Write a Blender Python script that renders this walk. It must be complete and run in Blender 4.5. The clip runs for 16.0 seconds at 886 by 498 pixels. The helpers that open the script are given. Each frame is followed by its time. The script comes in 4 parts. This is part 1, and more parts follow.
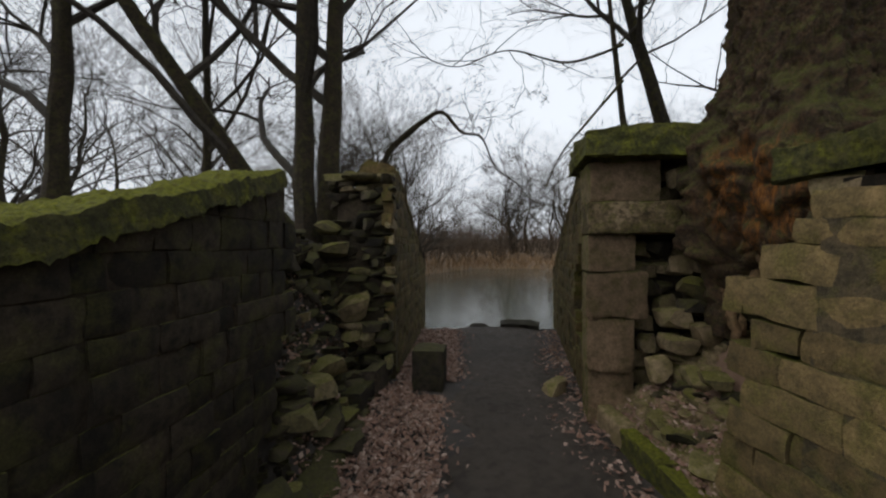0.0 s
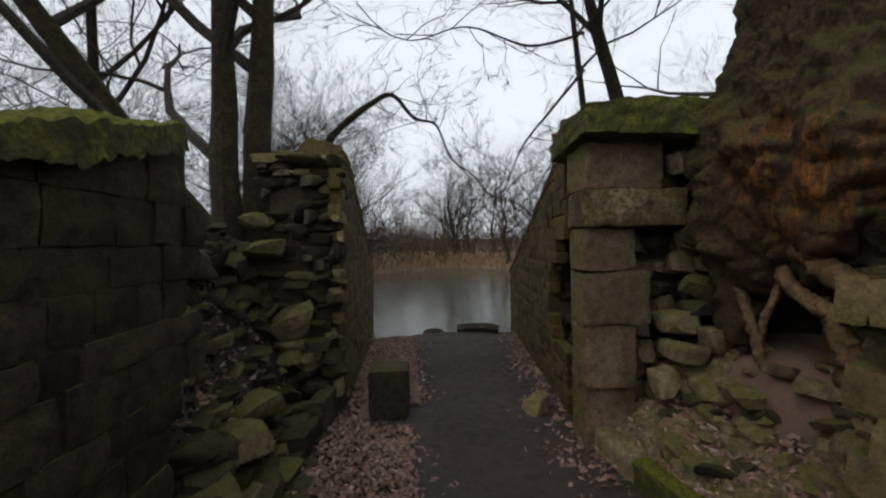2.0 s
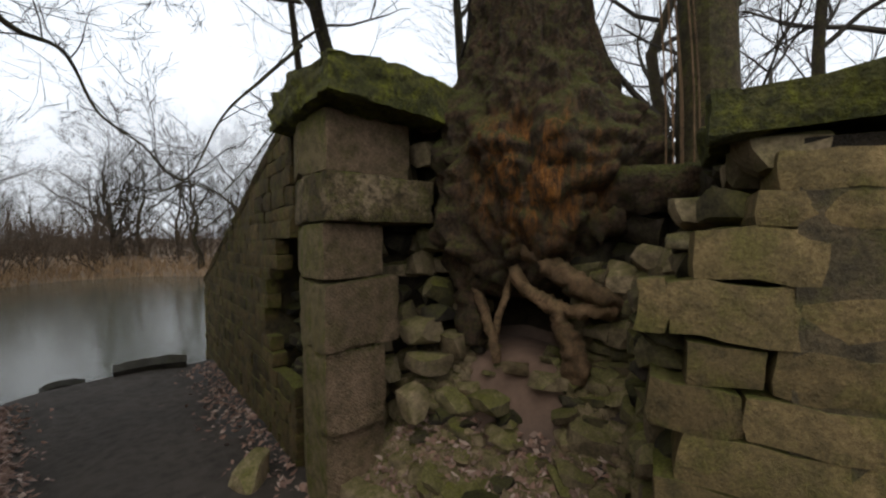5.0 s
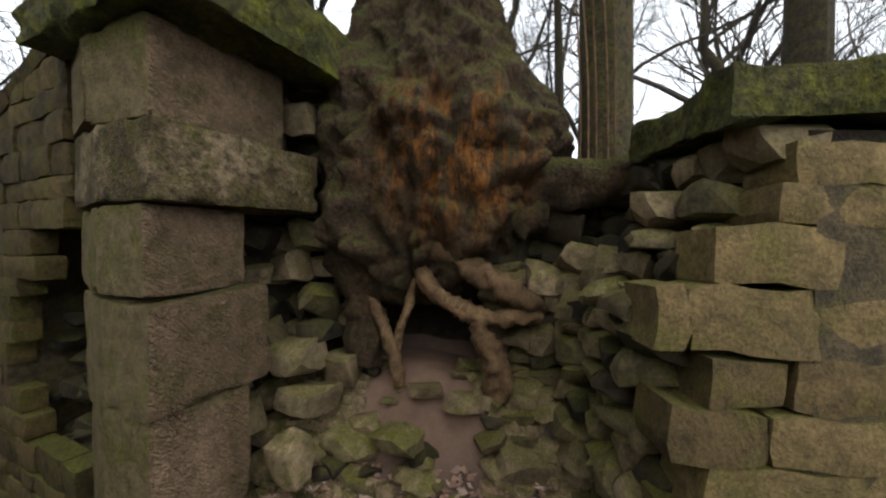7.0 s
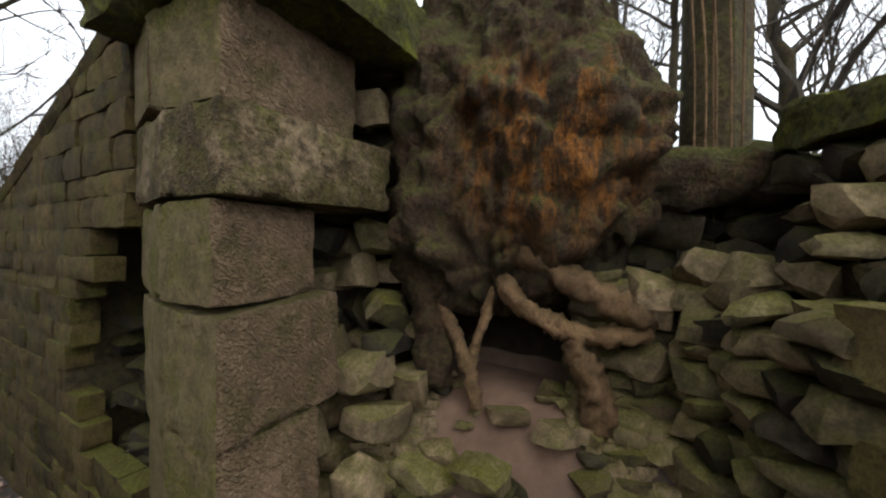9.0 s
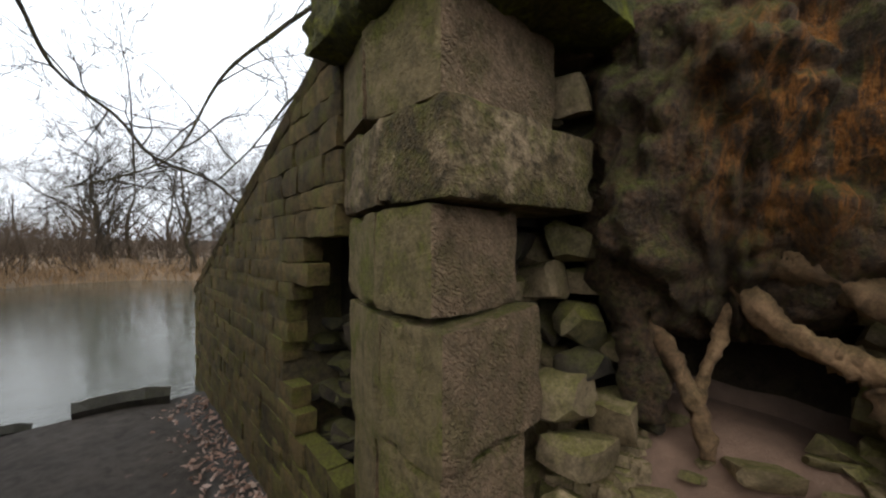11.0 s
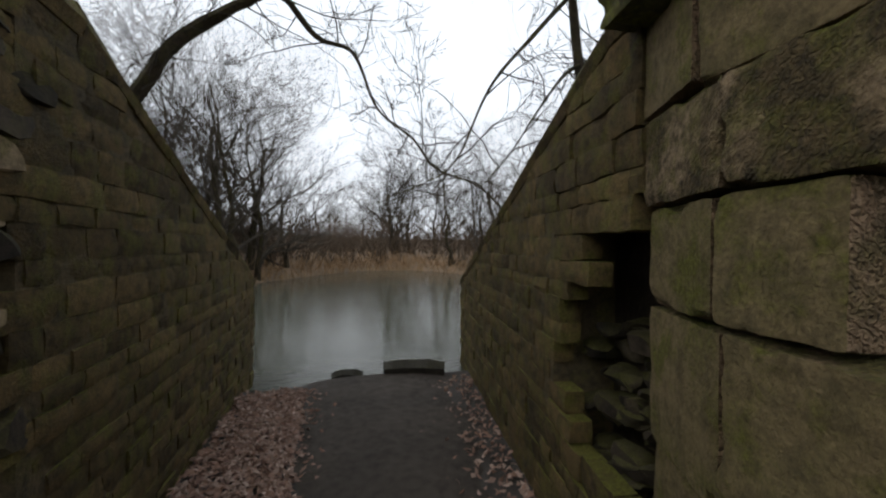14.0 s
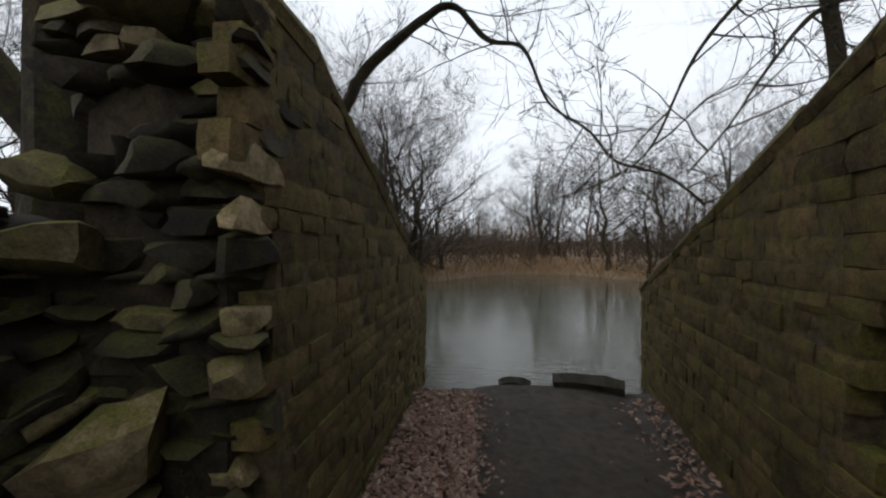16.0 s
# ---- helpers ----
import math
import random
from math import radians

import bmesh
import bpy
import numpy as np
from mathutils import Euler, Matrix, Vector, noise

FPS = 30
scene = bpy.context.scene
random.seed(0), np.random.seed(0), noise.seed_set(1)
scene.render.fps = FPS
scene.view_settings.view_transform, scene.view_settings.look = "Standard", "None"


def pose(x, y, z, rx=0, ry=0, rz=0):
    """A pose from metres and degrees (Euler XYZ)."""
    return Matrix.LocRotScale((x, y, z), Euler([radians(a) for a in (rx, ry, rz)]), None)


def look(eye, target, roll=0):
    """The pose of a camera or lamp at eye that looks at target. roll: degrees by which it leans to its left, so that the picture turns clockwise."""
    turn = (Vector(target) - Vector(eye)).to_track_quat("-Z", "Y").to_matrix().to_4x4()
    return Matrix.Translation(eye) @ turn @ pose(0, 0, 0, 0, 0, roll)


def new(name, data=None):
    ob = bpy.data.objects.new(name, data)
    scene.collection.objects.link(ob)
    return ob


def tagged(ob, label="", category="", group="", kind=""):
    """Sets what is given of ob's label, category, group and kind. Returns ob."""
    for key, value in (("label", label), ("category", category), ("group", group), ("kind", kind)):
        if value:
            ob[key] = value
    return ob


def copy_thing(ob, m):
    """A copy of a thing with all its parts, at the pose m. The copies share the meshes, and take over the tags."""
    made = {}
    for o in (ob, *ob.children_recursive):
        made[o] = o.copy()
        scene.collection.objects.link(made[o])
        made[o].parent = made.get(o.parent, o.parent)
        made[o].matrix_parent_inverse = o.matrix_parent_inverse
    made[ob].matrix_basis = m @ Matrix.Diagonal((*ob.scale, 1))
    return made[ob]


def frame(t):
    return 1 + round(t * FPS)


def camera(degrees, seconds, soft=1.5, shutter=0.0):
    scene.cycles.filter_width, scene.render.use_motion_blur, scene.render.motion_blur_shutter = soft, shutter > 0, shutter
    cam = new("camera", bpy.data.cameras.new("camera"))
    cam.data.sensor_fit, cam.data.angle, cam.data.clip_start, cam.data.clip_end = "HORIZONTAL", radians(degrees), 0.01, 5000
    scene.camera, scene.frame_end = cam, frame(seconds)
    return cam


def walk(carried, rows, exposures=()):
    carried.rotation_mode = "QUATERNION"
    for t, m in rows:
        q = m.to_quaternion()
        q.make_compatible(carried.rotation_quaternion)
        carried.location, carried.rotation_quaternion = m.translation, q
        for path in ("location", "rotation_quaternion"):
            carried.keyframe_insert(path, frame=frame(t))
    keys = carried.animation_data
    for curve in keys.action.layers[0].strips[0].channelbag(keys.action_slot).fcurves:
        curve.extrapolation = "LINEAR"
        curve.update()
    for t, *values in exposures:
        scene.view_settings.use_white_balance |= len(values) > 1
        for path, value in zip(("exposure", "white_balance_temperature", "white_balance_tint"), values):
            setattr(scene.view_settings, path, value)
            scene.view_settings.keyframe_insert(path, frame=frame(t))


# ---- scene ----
cam = camera(98.8, 16.0, soft=2.3)
PATH = [
    (0, (0.053, -0.034, 1.529), (0.024, 1.966, 1.509), -0.1),
    (0.5, (-0.045, 0.134, 1.514), (-0.016, 2.133, 1.472), 0.4),
    (1, (-0.142, 0.297, 1.517), (0.032, 2.289, 1.489), -0.1),
    (1.5, (-0.169, 0.455, 1.491), (0.096, 2.436, 1.442), -0.4),
    (2, (-0.166, 0.677, 1.501), (0.121, 2.656, 1.48), -0.6),
    (2.5, (-0.14, 0.814, 1.492), (0.278, 2.77, 1.477), -0.6),
    (3, (-0.168, 1.024, 1.503), (0.54, 2.895, 1.481), -0.7),
    (3.5, (-0.147, 1.179, 1.509), (0.851, 2.912, 1.477), -0.7),
    (4, (-0.091, 1.314, 1.481), (1.125, 2.902, 1.447), -0.5),
    (4.5, (0.028, 1.437, 1.499), (1.378, 2.913, 1.475), -0.6),
    (5, (0.084, 1.505, 1.495), (1.629, 2.774, 1.466), -0.5),
    (5.2, (0.079, 1.558, 1.486), (1.714, 2.71, 1.459), -0.4),
    (7.3, (0.372, 2.097, 1.493), (2.304, 2.609, 1.445), -0.0),
    (7.5, (0.396, 2.12, 1.493), (2.322, 2.657, 1.452), -0.1),
    (8, (0.433, 2.176, 1.495), (2.341, 2.774, 1.469), 0.4),
    (8.2, (0.443, 2.207, 1.495), (2.35, 2.811, 1.464), 0.5),
    (10.5, (0.522, 2.632, 1.493), (2.219, 3.69, 1.487), 0.2),
    (11, (0.502, 2.689, 1.493), (2.063, 3.938, 1.488), 0.0),
    (11.5, (0.476, 2.729, 1.497), (1.886, 4.147, 1.486), 0.0),
    (12, (0.465, 2.766, 1.496), (1.711, 4.33, 1.487), -0.0),
    (12.5, (0.465, 2.805, 1.495), (1.527, 4.499, 1.485), -0.1),
    (13, (0.47, 2.848, 1.494), (1.355, 4.641, 1.486), -0.1),
    (13.5, (0.446, 2.881, 1.49), (1.158, 4.75, 1.485), 0.2),
    (14, (0.406, 2.934, 1.485), (0.996, 4.845, 1.466), 0.5),
    (14.5, (0.331, 3.022, 1.492), (0.859, 4.951, 1.474), 0.6),
    (15, (0.256, 3.088, 1.495), (0.714, 5.035, 1.483), 0.4),
    (15.5, (0.2, 3.13, 1.492), (0.423, 5.117, 1.478), 0.4),
    (16, (0.164, 3.165, 1.486), (0.007, 5.158, 1.478), 0.2),
]
walk(cam, [(t, look(eye, target, roll)) for t, eye, target, roll in PATH], [(0, -0.44), (2, -0.46), (3.5, -0.42), (5, -0.2), (7.5, 0.52), (8.2, 0.6), (10.5, 0.52), (12.5, 0.15), (14.5, -0.25), (16, -0.3)])

# ---- world and light ----
world = bpy.data.worlds.new("overcast_sky")
scene.world = world
world.use_nodes = True
wn, wl = world.node_tree.nodes, world.node_tree.links
sky = wn.new("ShaderNodeTexSky")
sky.sky_type, sky.sun_disc = "NISHITA", False
sky.sun_elevation, sky.sun_rotation = radians(48), radians(253)
sky.air_density, sky.dust_density, sky.ozone_density = 1.0, 4.0, 1.0
pale = wn.new("ShaderNodeHueSaturation")
pale.inputs["Saturation"].default_value = 0.22
cloud = wn.new("ShaderNodeMixRGB")
cloud.inputs[0].default_value = 0.75
cloud.inputs[2].default_value = (9.8, 10.4, 11.2, 1)
wl.new(sky.outputs[0], pale.inputs["Color"])
wl.new(pale.outputs[0], cloud.inputs[1])
wl.new(cloud.outputs[0], wn["Background"].inputs["Color"])
wn["Background"].inputs["Strength"].default_value = 0.15
sun = new("sun", bpy.data.lights.new("sun", "SUN"))
sun.data.energy, sun.data.angle, sun.data.color = 0.9, radians(60), (1.0, 0.95, 0.87)
sun.matrix_world = look((0, 0, 30), (26, 8, 0))

# ---- materials ----


def nodes_of(name):
    m = bpy.data.materials.new(name)
    m.use_nodes = True
    nt = m.node_tree
    return m, nt, nt.nodes["Principled BSDF"]


def noise_node(nt, scale, detail=6, rough=0.6, vec=None):
    n = nt.nodes.new("ShaderNodeTexNoise")
    n.inputs["Scale"].default_value, n.inputs["Detail"].default_value, n.inputs["Roughness"].default_value = scale, detail, rough
    if vec is not None:
        nt.links.new(vec, n.inputs["Vector"])
    return n.outputs["Fac"]


def ramp(nt, src, lo, hi, a=0.0, b=1.0):
    n = nt.nodes.new("ShaderNodeMapRange")
    n.inputs["From Min"].default_value, n.inputs["From Max"].default_value = lo, hi
    n.inputs["To Min"].default_value, n.inputs["To Max"].default_value = a, b
    nt.links.new(src, n.inputs["Value"])
    return n.outputs["Result"]


def mix(nt, fac, a, b, mode="MIX"):
    n = nt.nodes.new("ShaderNodeMixRGB")
    n.blend_type = mode
    for slot, v in ((0, fac), (1, a), (2, b)):
        if isinstance(v, (int, float)):
            n.inputs[slot].default_value = v
        elif isinstance(v, tuple):
            n.inputs[slot].default_value = (*v, 1)
        else:
            nt.links.new(v, n.inputs[slot])
    return n.outputs[0]


def calc(nt, op, a, b):
    n = nt.nodes.new("ShaderNodeMath")
    n.operation = op
    n.use_clamp = op in ("ADD", "MULTIPLY")
    for slot, v in ((0, a), (1, b)):
        if isinstance(v, (int, float)):
            n.inputs[slot].default_value = v
        else:
            nt.links.new(v, n.inputs[slot])
    return n.outputs[0]


def surface(name, c1, c2, dirt, moss=(0.07, 0.085, 0.02), moss_side=0.3, moss_top=0.7, grain=90.0, bump=0.5, rough=0.9, vary=0.35, blotch=3.0, depth=0.012, tooled=0.0):
    """Weathered stone or bark: two tones, dark stains, moss that prefers upward faces."""
    m, nt, bs = nodes_of(name)
    geo = nt.nodes.new("ShaderNodeNewGeometry")
    info = nt.nodes.new("ShaderNodeObjectInfo")
    pos = geo.outputs["Position"]
    big, mid, fine = noise_node(nt, blotch, 5, 0.6, pos), noise_node(nt, blotch * 6, 6, 0.65, pos), noise_node(nt, grain, 5, 0.7, pos)
    col = mix(nt, ramp(nt, big, 0.42, 0.58), c1, c2)
    col = mix(nt, ramp(nt, mid, 0.42, 0.66, 0, 0.95), col, dirt)
    shade = ramp(nt, info.outputs["Random"], 0, 1, 1 - vary, 1 + vary * 0.6)
    grey = nt.nodes.new("ShaderNodeCombineColor")
    for i in range(3):
        nt.links.new(shade, grey.inputs[i])
    col = mix(nt, 1.0, col, grey.outputs[0], "MULTIPLY")
    speck = ramp(nt, fine, 0.32, 0.68, 0.7, 1.26)
    grey2 = nt.nodes.new("ShaderNodeCombineColor")
    for i in range(3):
        nt.links.new(speck, grey2.inputs[i])
    col = mix(nt, 1.0, col, grey2.outputs[0], "MULTIPLY")
    sep = nt.nodes.new("ShaderNodeSeparateXYZ")
    nt.links.new(geo.outputs["Normal"], sep.inputs[0])
    up = ramp(nt, sep.outputs["Z"], 0.2, 0.8, 0, moss_top)
    m2 = noise_node(nt, blotch * 2.3, 8, 0.7, pos)
    patch = ramp(nt, m2, 0.48, 0.62)
    mossy = calc(nt, "ADD", calc(nt, "MULTIPLY", patch, moss_side), calc(nt, "MULTIPLY", up, ramp(nt, mid, 0.3, 0.5)))
    tuft = mix(nt, ramp(nt, fine, 0.35, 0.65), tuple(v * 0.55 for v in moss), tuple(min(1, v * 1.5) for v in moss))
    col = mix(nt, mossy, col, tuft)
    nt.links.new(col, bs.inputs["Base Color"])
    bs.inputs["Roughness"].default_value = rough
    bs.inputs["Specular IOR Level"].default_value = 0.25
    hsum = calc(nt, "ADD", calc(nt, "MULTIPLY", fine, 0.45), calc(nt, "MULTIPLY", mid, 0.55))
    if tooled:
        wave = nt.nodes.new("ShaderNodeTexWave")
        wave.bands_direction = "DIAGONAL"
        wave.inputs["Scale"].default_value, wave.inputs["Distortion"].default_value = 22.0, 9.0
        wave.inputs["Detail"].default_value, wave.inputs["Detail Scale"].default_value = 3.0, 2.5
        nt.links.new(pos, wave.inputs["Vector"])
        chisel = nt.nodes.new("ShaderNodeMath")
        chisel.operation = "MULTIPLY_ADD"
        nt.links.new(calc(nt, "MULTIPLY", wave.outputs["Fac"], ramp(nt, big, 0.35, 0.6, 0.3, 1.0)), chisel.inputs[0])
        chisel.inputs[1].default_value = tooled
        nt.links.new(hsum, chisel.inputs[2])
        hsum = chisel.outputs[0]
    bp = nt.nodes.new("ShaderNodeBump")
    bp.inputs["Strength"].default_value, bp.inputs["Distance"].default_value = bump, depth
    nt.links.new(hsum, bp.inputs["Height"])
    nt.links.new(bp.outputs[0], bs.inputs["Normal"])
    return m


MOSS = (0.098, 0.096, 0.017)
M_ASHLAR = surface("sandstone_ashlar", (0.225, 0.155, 0.068), (0.18, 0.128, 0.055), (0.10, 0.074, 0.033), MOSS, 0.5, 0.7, vary=0.45, bump=0.8, depth=0.025)
M_WING = surface("green_stained_ashlar", (0.1289, 0.0862, 0.0355), (0.0978, 0.0688, 0.0265), (0.0459, 0.0348, 0.0147), MOSS, 0.6, 0.8, vary=0.5, bump=0.8, depth=0.025)
# west wall ashlar, the shade on its path face darkened into the tones
M_DARKWALL = surface("shade_dark_ashlar", (0.0436, 0.0328, 0.0210), (0.0291, 0.0222, 0.0148), (0.0125, 0.0102, 0.0076), MOSS, 0.25, 0.6, vary=0.5)
M_BLOCK = surface("tooled_sandstone", (0.34, 0.228, 0.142), (0.28, 0.19, 0.112), (0.165, 0.118, 0.066), MOSS, 0.4, 0.7, grain=70, bump=1.0, vary=0.15, blotch=2.6, tooled=0.9, depth=0.034)
# west faces of the pier: green algae, and side shade painted as a darker tone
M_BLOCKSIDE = surface("algae_and_shade_sandstone", (0.20, 0.148, 0.075), (0.165, 0.128, 0.058), (0.09, 0.072, 0.034), MOSS, 0.95, 0.75, grain=70, bump=1.0, vary=0.15, blotch=2.6, depth=0.028)
M_CAPITAL = surface("stained_sandstone", (0.29, 0.21, 0.125), (0.10, 0.072, 0.033), (0.04, 0.031, 0.0150), MOSS, 0.55, 0.8, grain=70, bump=0.9, vary=0.05, blotch=4.5, tooled=0.3, depth=0.028)
M_RUBBLE = surface("rubble_stone", (0.2679, 0.1984, 0.1176), (0.2034, 0.1516, 0.0882), (0.1017, 0.0777, 0.0441), MOSS, 0.35, 0.5, vary=0.5)
# dark stones; for the west ruins the tone also holds that side's shade
M_DARKRUB = surface("dark_and_shaded_rubble_stone", (0.0505, 0.0373, 0.0260), (0.0337, 0.0267, 0.0190), (0.0152, 0.0126, 0.0088), MOSS, 0.15, 0.3, vary=0.6)
M_MOSSY = surface("thick_moss_on_stone", (0.10, 0.092, 0.03), (0.07, 0.07, 0.02), (0.04, 0.038, 0.016), (0.13, 0.132, 0.014), 0.85, 1.0, grain=42, bump=1.0, vary=0.2, blotch=5.0, depth=0.045)
M_MOSSROCK = surface("mossy_rubble_stone", (0.21, 0.165, 0.09), (0.15, 0.125, 0.06), (0.07, 0.06, 0.035), (0.105, 0.1, 0.018), 0.4, 0.6, vary=0.45)
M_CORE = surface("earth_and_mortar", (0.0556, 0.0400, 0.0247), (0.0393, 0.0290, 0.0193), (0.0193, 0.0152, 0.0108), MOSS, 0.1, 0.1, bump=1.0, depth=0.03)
M_MORTAR = surface("lime_mortar_and_grit", (0.112, 0.083, 0.045), (0.085, 0.066, 0.036), (0.045, 0.036, 0.022), MOSS, 0.45, 0.3, bump=1.0, depth=0.02, vary=0)
M_BARK = surface("dark_bark", (0.0509, 0.0362, 0.0220), (0.0373, 0.0284, 0.0165), (0.0204, 0.0158, 0.0096), MOSS, 0.3, 0.5, grain=60, bump=1.0, depth=0.03, blotch=4)
M_MOSSBARK = surface("mossy_bark", (0.085, 0.062, 0.032), (0.062, 0.05, 0.024), (0.03, 0.024, 0.013), MOSS, 0.5, 0.5, grain=60, bump=1.0, depth=0.03, blotch=4)
M_TWIG = surface("bare_twigs", (0.085, 0.070, 0.053), (0.064, 0.054, 0.043), (0.038, 0.032, 0.025), MOSS, 0.05, 0.0, vary=0.3)
M_ROOT = surface("stripped_root_wood", (0.2337, 0.1436, 0.0782), (0.1717, 0.1019, 0.0526), (0.0820, 0.0514, 0.0279), MOSS, 0.1, 0.15, grain=80, bump=0.9)
M_WOOD = surface("wet_dark_timber", (0.04, 0.034, 0.026), (0.03, 0.026, 0.02), (0.02, 0.018, 0.014), MOSS, 0.1, 0.08, rough=0.6)


def trunk_material():
    """Bark with rust-orange rotten heartwood showing on the torn base."""
    m = surface("torn_trunk_bark", (0.105, 0.062, 0.035), (0.066, 0.043, 0.025), (0.026, 0.019, 0.013), (0.075, 0.078, 0.014), 0.4, 0.8, grain=55, bump=1.0, depth=0.05, blotch=6.5, vary=0)
    nt = m.node_tree
    bs = nt.nodes["Principled BSDF"]
    old = bs.inputs["Base Color"].links[0].from_socket
    geo = nt.nodes.new("ShaderNodeNewGeometry")
    mp = nt.nodes.new("ShaderNodeMapping")
    mp.inputs["Scale"].default_value = (5.5, 5.5, 1.5)
    nt.links.new(geo.outputs["Position"], mp.inputs[0])
    streak = noise_node(nt, 1.6, 8, 0.7, mp.outputs[0])
    dist = nt.nodes.new("ShaderNodeVectorMath")
    dist.operation = "DISTANCE"
    dist.inputs[1].default_value = (2.06, 2.48, 1.88)
    nt.links.new(geo.outputs["Position"], dist.inputs[0])
    near = ramp(nt, dist.outputs["Value"], 0.12, 0.5, 1.0, 0.0)
    fac = calc(nt, "MULTIPLY", near, ramp(nt, streak, 0.46, 0.58, 0.0, 1.5))
    fine = noise_node(nt, 7, 7, 0.75, mp.outputs[0])
    rust = mix(nt, ramp(nt, fine, 0.4, 0.62), (0.05, 0.026, 0.014), (0.36, 0.145, 0.03))
    nt.links.new(mix(nt, fac, old, rust), bs.inputs["Base Color"])
    return m


M_TRUNK = trunk_material()


def ground_material():
    m, nt, bs = nodes_of("damp_earth_and_leaf_mould")
    geo = nt.nodes.new("ShaderNodeNewGeometry")
    pos = geo.outputs["Position"]
    big, mid, fine = noise_node(nt, 1.3, 5, 0.6, pos), noise_node(nt, 9, 6, 0.65, pos), noise_node(nt, 70, 5, 0.7, pos)
    col = mix(nt, ramp(nt, mid, 0.35, 0.65), (0.05, 0.042, 0.034), (0.036, 0.03, 0.025))
    col = mix(nt, ramp(nt, fine, 0.55, 0.75, 0, 0.6), col, (0.15, 0.105, 0.08))
    sep = nt.nodes.new("ShaderNodeSeparateXYZ")
    nt.links.new(pos, sep.inputs[0])
    # far bank: dry sedge and fallen leaves
    far = ramp(nt, sep.outputs["Y"], 17, 22)
    dry = mix(nt, ramp(nt, big, 0.4, 0.6), (0.22, 0.145, 0.085), (0.14, 0.098, 0.062))
    col = mix(nt, far, col, dry)
    dist = nt.nodes.new("ShaderNodeVectorMath")
    dist.operation = "DISTANCE"
    dist.inputs[1].default_value = (2.25, 2.65, 0.75)
    nt.links.new(pos, dist.inputs[0])
    clay = mix(nt, ramp(nt, mid, 0.35, 0.65), (0.20, 0.122, 0.083), (0.14, 0.086, 0.058))
    col = mix(nt, ramp(nt, dist.outputs["Value"], 0.3, 0.75, 1, 0), col, clay)
    nt.links.new(col, bs.inputs["Base Color"])
    bs.inputs["Roughness"].default_value = 0.85
    bp = nt.nodes.new("ShaderNodeBump")
    bp.inputs["Strength"].default_value, bp.inputs["Distance"].default_value = 0.8, 0.02
    nt.links.new(calc(nt, "ADD", calc(nt, "MULTIPLY", mid, 0.6), calc(nt, "MULTIPLY", fine, 0.4)), bp.inputs["Height"])
    nt.links.new(bp.outputs[0], bs.inputs["Normal"])
    return m


def path_material():
    m, nt, bs = nodes_of("worn_damp_path")
    geo = nt.nodes.new("ShaderNodeNewGeometry")
    pos = geo.outputs["Position"]
    big, mid, fine = noise_node(nt, 1.5, 5, 0.6, pos), noise_node(nt, 11, 7, 0.65, pos), noise_node(nt, 120, 4, 0.7, pos)
    col = mix(nt, ramp(nt, big, 0.35, 0.65), (0.066, 0.053, 0.041), (0.044, 0.035, 0.027))
    col = mix(nt, ramp(nt, mid, 0.5, 0.72, 0, 0.6), col, (0.03, 0.027, 0.024))
    col = mix(nt, ramp(nt, fine, 0.5, 0.8, 0, 0.35), col, (0.08, 0.066, 0.05))
    nt.links.new(col, bs.inputs["Base Color"])
    nt.links.new(ramp(nt, mid, 0.4, 0.7, 0.7, 0.95), bs.inputs["Roughness"])
    bs.inputs["Specular IOR Level"].default_value = 0.25
    bp = nt.nodes.new("ShaderNodeBump")
    bp.inputs["Strength"].default_value, bp.inputs["Distance"].default_value = 0.8, 0.03
    nt.links.new(calc(nt, "ADD", calc(nt, "MULTIPLY", mid, 0.6), calc(nt, "MULTIPLY", fine, 0.4)), bp.inputs["Height"])
    nt.links.new(bp.outputs[0], bs.inputs["Normal"])
    return m


def leaf_material():
    m, nt, bs = nodes_of("dead_beech_leaves")
    geo = nt.nodes.new("ShaderNodeNewGeometry")
    r = geo.outputs["Random Per Island"]
    col = mix(nt, ramp(nt, r, 0, 0.6), (0.29, 0.168, 0.118), (0.15, 0.086, 0.06))
    col = mix(nt, ramp(nt, r, 0.6, 1.0), col, (0.43, 0.31, 0.245))
    nt.links.new(col, bs.inputs["Base Color"])
    bs.inputs["Roughness"].default_value = 0.7
    return m


def water_material():
    m, nt, bs = nodes_of("murky_pond_water")
    bs.inputs["Base Color"].default_value = (0.07, 0.072, 0.055, 1)
    bs.inputs["Roughness"].default_value = 0.08
    bs.inputs["IOR"].default_value = 1.33
    geo = nt.nodes.new("ShaderNodeNewGeometry")
    mp = nt.nodes.new("ShaderNodeMapping")
    mp.inputs["Scale"].default_value = (1.0, 2.2, 1.0)
    nt.links.new(geo.outputs["Position"], mp.inputs[0])
    rip = calc(nt, "ADD", calc(nt, "MULTIPLY", noise_node(nt, 5, 3, 0.5, mp.outputs[0]), 0.5), calc(nt, "MULTIPLY", noise_node(nt, 1.1, 2, 0.5, mp.outputs[0]), 0.5))
    bp = nt.nodes.new("ShaderNodeBump")
    bp.inputs["Strength"].default_value, bp.inputs["Distance"].default_value = 0.35, 0.03
    nt.links.new(rip, bp.inputs["Height"])
    nt.links.new(bp.outputs[0], bs.inputs["Normal"])
    return m


